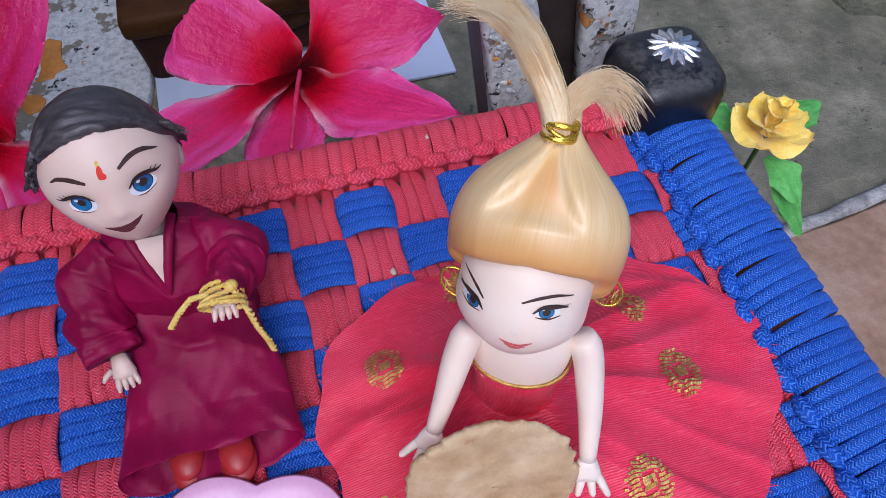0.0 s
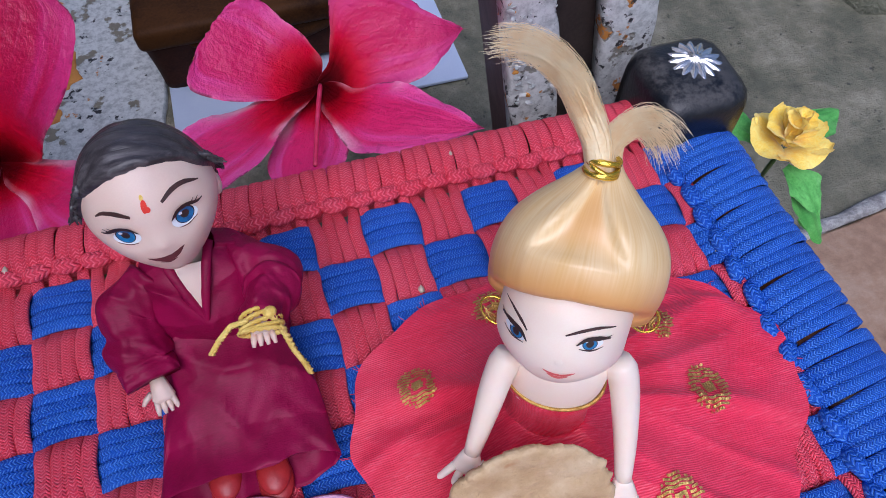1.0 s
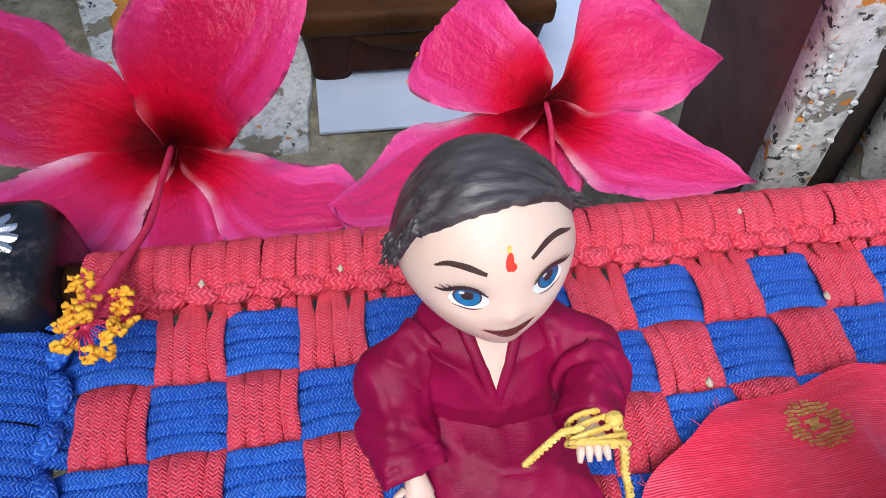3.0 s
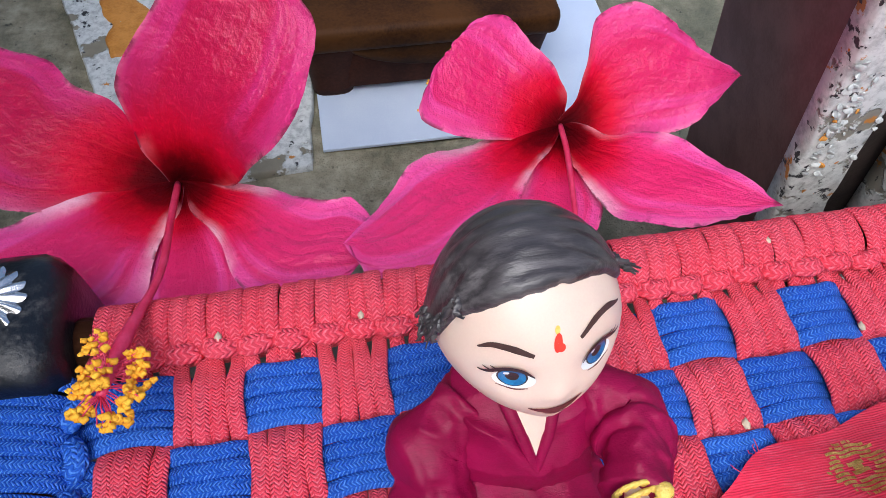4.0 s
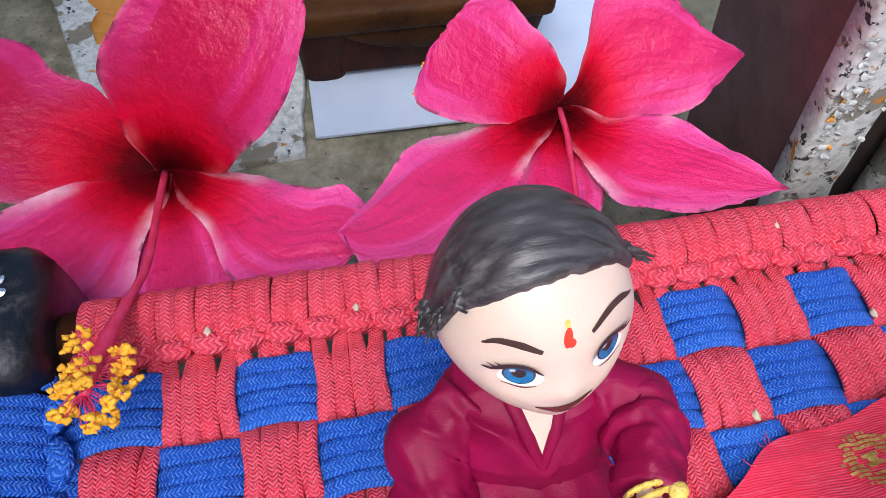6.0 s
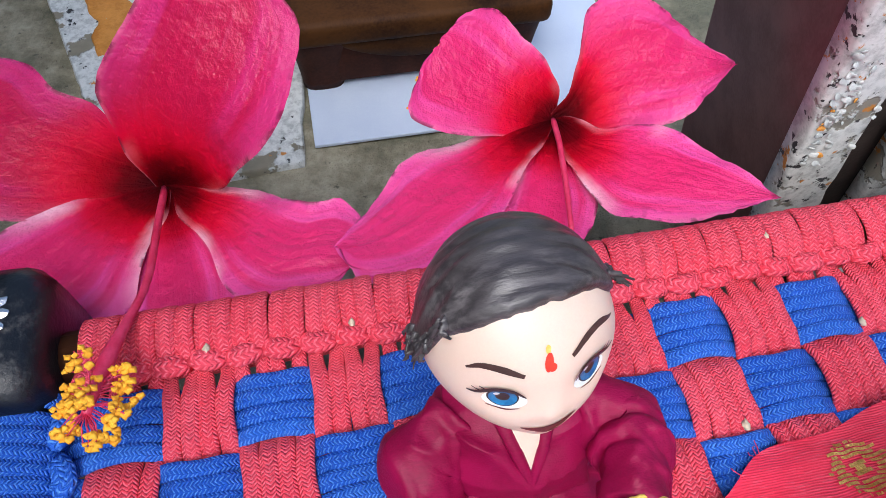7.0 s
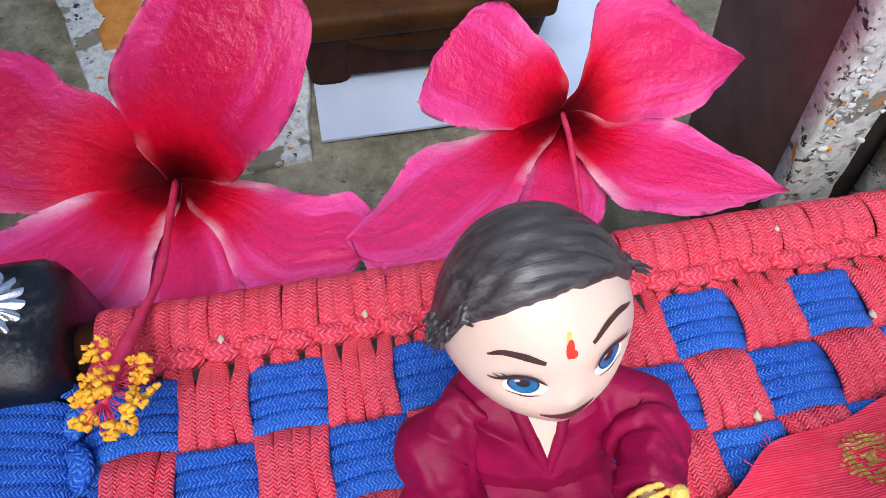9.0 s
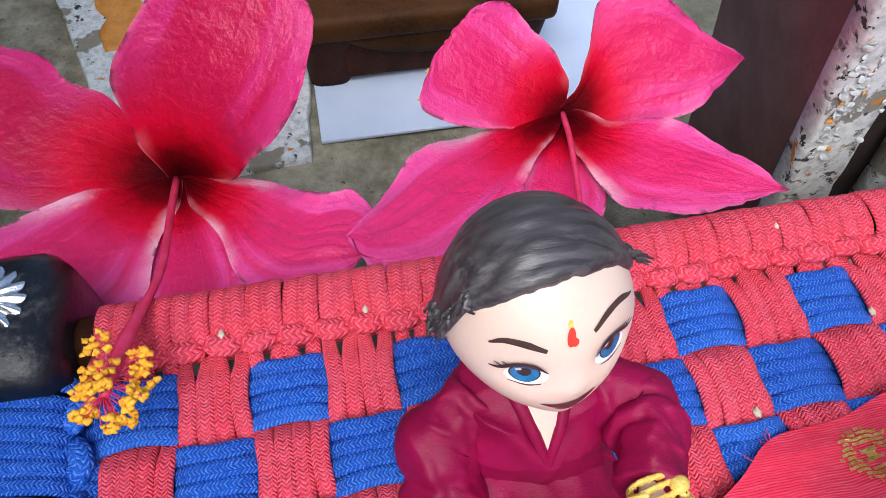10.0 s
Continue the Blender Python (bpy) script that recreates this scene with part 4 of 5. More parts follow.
hibiscus(RC, [
    ((0, 0, 0), (-0.54, 12.83, 3.87), (0.19, -0.65, 0.74), [(0.02, 0.10), (0.48, 0.54), (1.28, 1.08), (1.91, 1.31), (2.39, 1.31), (2.55, 0.7)], [(0.07, -0.10), (0.27, -0.39), (0.74, -0.72), (1.19, -0.82), (1.89, -0.97), (2.35, -0.6)], 0, dict(ruffle=0.13, cup=0.1)),
    ((0, 0, 0), (4.64, 12.13, 3.23), (-0.07, -0.80, 0.59), [(0.06, 0.12), (0.35, 0.29), (0.62, 0.86), (0.76, 1.31), (1.00, 1.72), (1.75, 1.72), (2.5, 0.95)], [(0.12, -0.12), (0.43, -0.34), (0.92, -0.52), (1.81, -0.63), (2.47, -0.51)], 0, dict(ruffle=0.12, cup=0.08)),
    ((0, 0, 0.02), (-2.69, 9.80, 2.88), (-0.04, 0.2, 0.98), [(0.29, -0.08), (0.56, -0.20), (1.33, -0.43), (2.24, -0.64), (2.86, -0.62), (3.9, -0.30)], [(0.35, 0.16), (1.09, 0.51), (1.72, 0.89), (2.71, 1.36), (3.92, 1.49), (4.7, 0.9)], 1, dict(ruffle=0.12, lift=0.2)),
    ((0, 0, 0.02), (4.16, 9.32, 3.15), (-0.13, 0.06, 0.99), [(0.14, 0.02), (0.81, 0.0), (1.34, 0.39), (2.01, 0.49), (3.04, 0.29)], [(0.17, -0.18), (0.63, -0.68), (1.27, -1.25), (1.89, -1.55), (2.69, -1.23), (3.4, -0.6)], 1, dict(ruffle=0.10, lift=0.15)),
    ((0, 0, -0.05), (0.50, 9.15, 2.70), (0, 0.03, 1), [(0.31, -0.16), (1.0, -0.55), (1.64, -0.75), (2.25, -0.85), (2.79, -0.6)], [(0.3, 0.16), (0.81, 0.40), (1.4, 0.66), (1.86, 0.75), (2.56, 0.49)], 1, dict(ruffle=0.08, lift=0.0)),
], [RC, (1.20, 11.2, 2.9), (0.98, 10.2, 3.1), (0.78, 9.3, 3.2)], [RC, (1.4, 12.0, 1.5), (1.6, 12.2, -1.0), (1.7, 12.3, GROUND)],
    "crimson pink hibiscus flower leaning on the cot rail", 3, False)
LC = np.array((-5.45, 11.90, 2.25))
hibiscus(LC, [
    ((0, 0, 0), (-3.69, 12.96, 5.70), (-0.09, -0.94, 0.33), [(0.20, 0.2), (0.69, 0.67), (1.31, 1.14), (1.76, 1.24), (2.56, 1.08), (3.5, 0.75)], [(0.15, -0.19), (0.72, -0.80, 0.4), (1.73, -1.07, 1.08), (2.16, -1.21, 1.21), (2.54, -1.31, 1.14), (2.88, -1.36, 0.95), (3.22, -1.36, 0.72), (3.74, -1.25, 0.45), (4.0, -0.7, 0.2)], 0, dict(ruffle=0.10, cup=0.12)),
    ((0, 0, 0), (-9.54, 14.04, 3.40), (0.16, -0.21, 0.96), [(0.30, -0.3), (0.94, -0.53), (1.69, -0.9), (2.37, -0.87), (3.15, -1.18), (4.2, -0.8)], [(0.17, 0.10), (0.58, 0.37), (1.04, 0.86), (1.58, 1.42), (2.53, 1.66), (3.9, 1.0)], 0, dict(ruffle=0.12)),
    ((0, 0, 0.03), (-7.65, 9.51, 2.58), (0.08, 0.07, 0.99), [(0.18, -0.17), (0.72, -0.7), (1.47, -1.02), (2.09, -1.3), (2.79, -1.44), (3.2, -0.9)], [(0.12, 0.14), (0.84, 0.58), (1.45, 0.98), (2.06, 1.36), (2.62, 1.15)], 1, dict(ruffle=0.10)),
    ((0, 0, 0.0), (-5.13, 8.71, 2.52), (0, 0.09, 1), [(0.14, -0.18), (0.83, -0.48), (1.5, -0.60), (2.21, -0.70), (2.74, -0.6)], [(0.2, 0.16), (0.78, 0.45), (1.61, 0.80), (2.4, 0.95), (3.02, 0.66)], 1, dict(ruffle=0.08, lift=0.03)),
    ((0, 0, 0.05), (-2.44, 9.92, 2.47), (-0.02, 0.08, 1), [(0.19, 0.03), (0.76, 0.19), (1.66, 0.52), (2.53, 0.5), (2.99, 0.82), (3.45, 0.6)], [(0.22, -0.04), (0.8, -0.45), (1.47, -0.85), (2.16, -1.40), (3.0, -1.45), (3.65, -0.8)], 1, dict(ruffle=0.14)),
], [LC, (-5.34, 10.6, 2.95), (-5.22, 9.2, 3.62), (-5.40, 7.9, 4.35), (-5.53, 7.16, 4.52)], [LC, (-5.4, 12.0, 1.0), (-5.3, 12.2, -1.5), (-5.2, 12.3, GROUND)],
    "large crimson hibiscus flower with a long pollen-tipped stamen", 11, True)


def yellow_flower():
    c = np.array((9.85, 7.30, 3.05))
    top = holder("artificial_flower", (12.3, 9.2, GROUND), "yellow felt artificial rose with green cloth leaves beside the cot", "flower")
    r = np.random.RandomState(5)
    for ring_, (n, rad, tilt, wid) in enumerate(((4, 0.74, 0.20, 0.60), (3, 0.56, 0.70, 0.54), (3, 0.34, 0.95, 0.38), (3, 0.18, 1.05, 0.24))):
        for k in range(n):
            a = k / n * 2 * math.pi + ring_ * 0.75 + r.uniform(-0.2, 0.2)
            d = np.array((math.cos(a), math.sin(a), 0))
            bb = Build()
            petal(bb, c + d * 0.05 + (0, 0, 0.12 * ring_), c + d * rad * r.uniform(0.92, 1.08) + (0, 0, 0.12 * ring_ + tilt * 0.55), wid, 0.14, (0, 0, 1), seed=k + ring_ * 5, cup=0.26, ruffle=0.03, blunt=1.0, jagged=0.25)
            part("petal", bb, [yellow_felt], top)
    for tip, w in (((11.75, 8.05, 2.75), 0.42), ((8.80, 8.6, 2.9), 0.40), ((10.2, 6.05, 2.3), 0.46), ((10.5, 5.75, 1.45), 0.47)):
        bb = Build()
        start = c + (np.array(tip) - c) * 0.25 - (0, 0, 0.15)
        if w > 0.45:  # the lowest leaf hangs under the flower
            start = np.array((9.85, 7.0, 2.75))
        petal(bb, start, tip, w, 0.1, (0, 0, 1), seed=w * 50, cup=0.1, ruffle=0.04, jagged=0.2)
        part("leaf", bb, [green_leaf], top)
    bb = Build()
    bb.tube([c - (0, 0, 0.1), (10.9, 8.1, 1.0), (12.3, 9.2, GROUND)], 0.06, None, 6, up=(1, 0, 0))
    part("stem", bb, [green_stem], top)


yellow_flower()


# ---- dolls ----
def painted(bb, on_face, pts, w, mat, out):
    """A painted stroke: its half width w at points along it, flat on a face."""
    line = smooth_line(pts, 16)
    wide = np.interp(np.linspace(0, 1, 16), np.linspace(0, 1, len(w)), w)
    t = np.gradient(line, axis=0)
    t /= np.linalg.norm(t, axis=1)[:, None]
    bb.grid([[on_face(p[0] - d[1] * h * k, p[1] + d[0] * h * k, out) for k in (1, 0.4, -0.4, -1)] for p, d, h in zip(line, t, wide)], mat)


def boy_doll():
    bb = Build()
    SK, HR, INK, WH, BL, LIP, RED, CL_, SH, YE, BROW = range(11)
    hc, hr = np.array((-1.275, 6.316, 6.79)), np.array((0.785, 0.76, 0.96))
    tm = np.array(Matrix.Rotation(radians(4.9), 3, "Z") @ Matrix.Rotation(radians(-18.3), 3, "X") @ Matrix.Rotation(radians(-3), 3, "Y"))

    def relief(x, z):
        """How far the front of the face is pushed in (+) or out (-): eye sockets, nose, lips, cheeks."""
        g = lambda a, b, ra, rb: np.exp(-((x - a) / ra) ** 2 - ((z - b) / rb) ** 2)
        return 0.075 * (g(-0.34, 0.06, 0.19, 0.14) + g(0.36, 0.08, 0.19, 0.14)) - 0.045 * g(0.0, -0.13, 0.085, 0.09) - 0.03 * g(0, -0.40, 0.22, 0.12) - 0.015 * (g(-0.34, -0.28, 0.2, 0.17) + g(0.34, -0.28, 0.2, 0.17)) - 0.05 * g(0, -0.62, 0.18, 0.12)

    def jaw(dz):
        """How much narrower the face is towards the chin."""
        return 1 - 0.40 * np.clip((0.14 - dz) / 1.14, 0, 1) ** 1.35

    def head_shape(d):
        q = d * hr
        q[..., 0] *= jaw(d[..., 2])
        q[..., 2] *= 1 - 0.09 * (d[..., 2] < 0)
        q[..., 1] += relief(q[..., 0], q[..., 2]) * (d[..., 1] < 0)
        return q

    bb.ball(hc, (1, 1, 1), SK, 60, 90, lambda d: head_shape(d) @ tm.T)

    def on_face(x, z, out=0.0):
        """A place on the front of the head, from its middle."""
        dz = z / (hr[2] if z > 0 else hr[2] * 0.91)
        rx = hr[0] * float(jaw(dz))
        d = math.sqrt(max(0.02, 1 - (x / rx) ** 2 - dz * dz))
        return hc + tm @ np.array((x, -hr[1] * d + relief(x, z) - out, z))

    def mark(x, z, w, h, mat, out, tilt=0.0, n=24):
        """A painted oval on the face."""
        c, s = math.cos(tilt), math.sin(tilt)
        rows = []
        for q in (0.02, 0.35, 0.7, 1.0):
            rows.append([on_face(x + q * (w * math.cos(a) * c - h * math.sin(a) * s), z + q * (w * math.cos(a) * s + h * math.sin(a) * c), out) for a in np.arange(n) / n * 2 * math.pi])
        bb.grid(rows, mat, wrap=True, flip=True)

    def band(pts, w, mat, out):
        painted(bb, on_face, pts, w, mat, out)

    for ex, ez, sgn in ((-0.33, 0.075, -1), (0.35, 0.09, 1)):
        mark(ex - 0.01 * sgn, ez - 0.025, 0.150, 0.092, WH, 0.006)
        mark(ex, ez, 0.108, 0.100, INK, 0.009)
        mark(ex, ez - 0.003, 0.096, 0.090, BL, 0.012)
        mark(ex, ez + 0.005, 0.048, 0.050, INK, 0.015)
        mark(ex - 0.04, ez + 0.04, 0.022, 0.020, WH, 0.018)
        band([(ex - 0.15 * sgn, ez + 0.02), (ex - 0.05 * sgn, ez + 0.095), (ex + 0.06 * sgn, ez + 0.105), (ex + 0.17 * sgn, ez + 0.065), (ex + 0.235 * sgn, ez + 0.075)], [0.006, 0.022, 0.028, 0.022, 0.005], INK, 0.020)
        for q in (0, 1):
            band([(ex + sgn * (0.10 + 0.05 * q), ez + 0.09 - 0.01 * q), (ex + sgn * (0.15 + 0.05 * q), ez + 0.135 - 0.015 * q)], [0.008, 0.003], INK, 0.018)
        band([(ex - 0.10 * sgn, ez - 0.105), (ex, ez - 0.12), (ex + 0.12 * sgn, ez - 0.085)], [0.003, 0.006, 0.003], LIP, 0.012)
    band([(-0.54, 0.345), (-0.44, 0.39), (-0.31, 0.375), (-0.175, 0.315)], [0.006, 0.023, 0.029, 0.017], BROW, 0.008)
    band([(0.19, 0.365), (0.33, 0.43), (0.47, 0.425), (0.62, 0.335)], [0.017, 0.028, 0.022, 0.005], BROW, 0.008)
    band([(-0.235, -0.275), (-0.14, -0.32), (-0.03, -0.335), (0.08, -0.315), (0.20, -0.24)], [0.006, 0.030, 0.044, 0.036, 0.006], LIP, 0.008)
    band([(-0.12, -0.37), (-0.03, -0.39), (0.07, -0.375)], [0.006, 0.020, 0.006], LIP, 0.009)
    mark(0.008, 0.39, 0.032, 0.074, RED, 0.008, -0.22)
    mark(0.026, 0.35, 0.034, 0.036, RED, 0.009, 0.3)
    mark(0.018, 0.485, 0.020, 0.032, YE, 0.007, -0.2)

    # moulded hair: a low combed cap, its hem high on the forehead, ragged curled ends at the temples
    hem_at = [(-180, 0.06), (-168, 0.20), (-155, 0.50), (-140, 0.60), (-120, 0.71), (-100, 0.75), (-78, 0.76), (-48, 0.69), (-32, 0.59), (-22, 0.42), (5, 0.16), (30, -0.2), (90, -0.42), (150, -0.2), (180, 0.06)]
    ang, low_z = np.array([q[0] for q in hem_at]), np.array([q[1] for q in hem_at])
    nu, nv = 40, 160
    rows = []

    def hair_at(deg, s, out):
        hem = float(np.interp(deg, ang, low_z)) + 0.022 * fold(deg * 0.11, 1, 1.0)
        e = math.pi / 2 - (math.pi / 2 - math.asin(hem)) * s
        a = radians(deg)
        d = np.array((math.cos(e) * math.cos(a), math.cos(e) * math.sin(a), math.sin(e)))
        return d, hc + tm @ (d * hr * (1, 1, 1.02) * out)

    for i in range(nu):
        s = i / (nu - 1)
        row = []
        for j in range(nv):
            deg = -180 + 360 * j / nv
            d, _ = hair_at(deg, s, 1.0)
            comb = 0.006 * math.sin(30 * d[1] + 5 * d[0] + 2 * fold(d[0] * 2, d[1] * 2, 1.0)) + 0.022 * fold(d[0] * 2.2, d[1] * 7, 1.0, 4)
            out = 1.045 + comb + 0.02 * math.exp(-((s - 0.88) / 0.08) ** 2) - 0.05 * max(0.0, (s - 0.95) / 0.05) ** 2
            row.append(hair_at(deg, s, out)[1])
        rows.append(row)
    bb.grid(rows, HR, wrap=True)
    r = np.random.RandomState(2)

    def lock(deg, s0, length, curl, w):
        """A tapered lock that runs on from the hem and curls away."""
        p = []
        turn = r.uniform(-1, 1)
        for q in np.linspace(0, 1, 9):
            _, a = hair_at(deg + turn * curl * 18 * q * q, min(1.0, s0 + 0.06 * q), 1.05 + 0.03 * math.sin(3 * q))
            d, _ = hair_at(deg, 1.0, 1.0)
            outw = tm @ np.array((d[0], d[1], 0))
            p.append(a + (tm @ np.array((0, -0.2, -1))) * length * max(0.0, q - 0.2) + outw * curl * 0.16 * q * q + r.normal(size=3) * 0.008)
        bb.tube(p, w * np.linspace(1, 0.12, 9) ** 0.7, w * 0.6 * np.linspace(1, 0.12, 9), 7, up=tm @ np.array((0, -1, 0.2)), mat=HR)

    for k in range(26):
        lock(-190 + 1.4 * k, r.uniform(0.84, 0.93), r.uniform(0.03, 0.17), r.uniform(0.0, 0.9), r.uniform(0.022, 0.05))
    for k in range(16):
        lock(-10 + 2.6 * k, r.uniform(0.84, 0.93), r.uniform(0.0, 0.10), r.uniform(0.2, 1.2), r.uniform(0.022, 0.045))
    for x in (-2.0, -0.55):
        bb.ball((x, 6.45, 6.72), (0.07, 0.13, 0.17), SK, 8, 10)
    bb.tube([(-1.25, 6.35, 6.5), (-1.22, 6.1, 5.35)], 0.26, 0.24, 12, up=(0, 1, 0), mat=SK)

    # robe: body, lap and sleeves
    def cloth(p, k, amp):
        q = p + amp * np.array((fold(p[0] + p[2], p[1], 1.1, k), fold(p[1], p[2] + p[0], 1.1, k + 3), fold(p[0], p[1] + p[2], 1.1, k + 6)))
        ridge = max(0.0, 1 - 4.5 * abs(fold(p[0] + 0.7 * p[2], p[1] - 0.5 * p[2], 1.5, k + 9)))
        ridge2 = max(0.0, 1 - 4.0 * abs(fold(p[0] - 0.9 * p[2], p[1] + 0.6 * p[0], 2.6, k + 19)))
        return q + (0.10 * ridge ** 1.5 + 0.045 * ridge2 ** 1.5) * np.array((0.2, -0.55, 0.6))

    def loft(sections, n, amp, k, mat):
        """Rings (centre, half width x, half width along v, direction v) joined into a cloth tube."""
        ss = np.linspace(0, len(sections) - 1, 9 * len(sections))
        rows = []
        for s in ss:
            i = min(int(s), len(sections) - 2)
            f = s - i
            f = f * f * (3 - 2 * f)
            c0, a0, b0, v0 = sections[i]
            c1, a1, b1, v1 = sections[i + 1]
            c = np.array(c0) * (1 - f) + np.array(c1) * f
            a_, b_ = a0 * (1 - f) + a1 * f, b0 * (1 - f) + b1 * f
            v = np.array(v0, float) * (1 - f) + np.array(v1, float) * f
            row = []
            for j in range(n):
                t = j / n * 2 * math.pi
                ct, st = math.cos(t), math.sin(t)
                q = 1 / (abs(ct) ** 2.6 + abs(st) ** 2.6) ** (1 / 2.6)
                p = c + np.array((1, 0, 0)) * a_ * ct * q + v * b_ * st * q
                row.append(cloth(p, k, amp))
            rows.append(row)
        bb.grid(rows, mat, wrap=True)

    Y, Z = (0, 1, 0), (0, 0.25, 0.97)
    loft([((-1.2, 6.2, 5.85), 0.32, 0.30, Y), ((-1.2, 6.15, 5.65), 0.66, 0.46, Y), ((-1.2, 6.05, 5.2), 0.86, 0.60, Y), ((-1.2, 6.0, 4.5), 0.85, 0.64, Y), ((-1.2, 6.0, 3.9), 0.90, 0.70, Y), ((-1.2, 6.0, 3.62), 0.92, 0.72, Y)], 80, 0.10, 1, CL_)
    loft([((-1.2, 6.3, 4.2), 0.80, 0.55, (0, 0, 1)), ((-1.18, 5.6, 4.25), 0.95, 0.58, (0, 0, 1)), ((-1.1, 4.9, 4.15), 1.02, 0.50, (0, 0, 1)), ((-1.08, 4.2, 4.02), 1.12, 0.38, (0, 0.1, 1)), ((-1.10, 3.52, 4.02), 1.20, 0.36, (0, 0.25, 1)), ((-1.10, 3.55, 4.0), 1.15, 0.31, (0, 0.25, 1)), ((-1.08, 4.3, 3.98), 1.0, 0.22, (0, 0, 1))], 96, 0.14, 4, CL_)

    # open collar
    bb.add([(-1.42, 5.92, 5.90), (-0.98, 5.92, 5.90), (-1.07, 5.66, 5.68), (-1.17, 5.46, 5.34), (-1.29, 5.66, 5.68), (-1.19, 5.66, 5.76)], [(0, 5, 4), (4, 5, 3), (3, 5, 2), (2, 5, 1), (0, 1, 5)], SK)
    for q in (-1, 1):
        bb.tube([(-1.19 + q * 0.32, 6.15, 6.0), (-1.19 + q * 0.23, 5.88, 5.88), (-1.18 + q * 0.12, 5.62, 5.64), (-1.17, 5.43, 5.28), (-1.16, 5.38, 4.8)], [0.06, 0.065, 0.06, 0.05, 0.03], [0.04, 0.04, 0.04, 0.04, 0.03], 10, up=(0, -0.8, 0.6), mat=CL_)

    def sleeve(pts, r, k):
        pts = np.array(pts, float)
        s = np.linspace(0, 1, 56)
        kk = np.linspace(0, 1, len(pts))
        path = np.stack([np.interp(s, kk, pts[:, i]) for i in range(3)], 1)
        for _ in range(3):
            path[1:-1] = (path[:-2] + 2 * path[1:-1] + path[2:]) / 4
        o = len(bb.v)
        crease = 1 - 0.13 * np.exp(-((s - 0.50) / 0.04) ** 2) - 0.08 * np.exp(-((s - 0.72) / 0.03) ** 2) + 0.05 * np.exp(-((s - 0.60) / 0.05) ** 2)
        bb.tube(path, np.interp(s, np.linspace(0, 1, len(r)), r) * crease, None, 40, up=(0, 0.3, 1), mat=CL_)
        for i in range(o, len(bb.v)):
            bb.v[i] = tuple(cloth(cloth(np.array(bb.v[i]), k, 0.14) * 1.8, k + 2, 0.12) / 1.8)

    sleeve([(-1.75, 6.2, 5.42), (-2.15, 5.8, 5.2), (-2.2, 5.35, 4.9), (-2.08, 5.0, 4.7)], [0.30, 0.37, 0.35, 0.30], 11)
    sleeve([(-0.65, 6.2, 5.42), (-0.2, 5.8, 5.4), (-0.24, 5.45, 5.58), (-0.43, 5.05, 5.76)], [0.30, 0.37, 0.36, 0.28], 15)

    def hand(wrist, d, palm_up, k):
        wrist, d, u = np.array(wrist, float), np.array(d, float), np.array(palm_up, float)
        d /= np.linalg.norm(d)
        u = u - d * (u @ d)
        u /= np.linalg.norm(u)
        s = np.cross(d, u)
        bb.tube([wrist - d * 0.1, wrist + d * 0.05, wrist + d * 0.18, wrist + d * 0.24], [0.10, 0.13, 0.16, 0.12], [0.08, 0.08, 0.07, 0.06], 10, up=u, mat=SK)
        for q in (-1.5, -0.5, 0.5, 1.5):
            st = wrist + d * 0.2 + s * q * 0.07
            bb.tube([st, st + d * 0.12 + s * q * 0.012, st + d * 0.20 + s * q * 0.02], [0.042, 0.04, 0.022], None, 7, up=u, mat=SK)
        st = wrist + d * 0.08 + s * 0.13 * k
        bb.tube([st, st + s * 0.10 * k + d * 0.06, st + s * 0.15 * k + d * 0.12], [0.045, 0.04, 0.025], None, 7, up=u, mat=SK)

    hand((-2.02, 4.98, 4.66), (0.12, -0.75, -0.45), (0, -0.3, 1), 1)
    hand((-0.44, 5.02, 5.79), (-0.03, -0.90, -0.42), (0, -0.2, 1), -1)
    for x, y in ((-1.50, 3.66), (-0.86, 3.55)):
        bb.ball((x, y + 0.10, 3.84), (0.235, 0.33, 0.13), SH, 10, 16)
        bb.ball((x, y, 3.72), (0.25, 0.36, 0.10), SH, 8, 16)
    thing("doll", bb, [boy_skin, boy_hair, ink, eye_white, eye_blue, lip_brown, red_paint, maroon_cotton, shoe_red, yellow_thread, brow_brown], (-1.2, 5.5, 3.55),
          "seated vinyl boy doll in a maroon robe with black hair", "doll")


boy_doll()

# yellow thread tied round the doll's wrist
def twisted(bb, pts, r, turns, closed=False):
    """A two-ply thread along pts."""
    pts = np.array(pts, float)
    n = 60
    k = np.linspace(0, 1, len(pts))
    q = np.linspace(0, 1, n)
    p = np.stack([np.interp(q, k, pts[:, i]) for i in range(3)], 1)
    for _ in range(4):
        p[1:-1] = (p[:-2] + 2 * p[1:-1] + p[2:]) / 4
    for ply in (0, math.pi):
        a = q * turns * 2 * math.pi + ply
        bb.tube(p + r * 0.55 * np.stack([np.cos(a), np.sin(a) * 0.5, np.sin(a)], 1), r * 0.75, None, 6, up=(0.3, 0.2, 1))


bracelet = holder("bracelet", (-0.44, 4.88, 5.68), "yellow twisted thread tied round the boy doll's wrist", "bracelet")
for k in range(5):
    a = np.linspace(0, 2 * np.pi, 25)
    b = Build()
    twisted(b, np.stack([-0.44 + (0.23 + 0.01 * k) * np.cos(a), 4.96 - 0.05 * k + 0.05 * np.sin(a + k), 5.80 + 0.15 * np.sin(a)], 1), 0.03, 9)
    part("loop", b, [yellow_thread], bracelet)
b = Build()
twisted(b, [(-0.59, 4.88, 5.92), (-0.77, 4.86, 5.94), (-0.95, 4.77, 5.82), (-1.09, 4.70, 5.66)], 0.036, 7)
part("loose_end", b, [yellow_thread], bracelet)
b = Build()
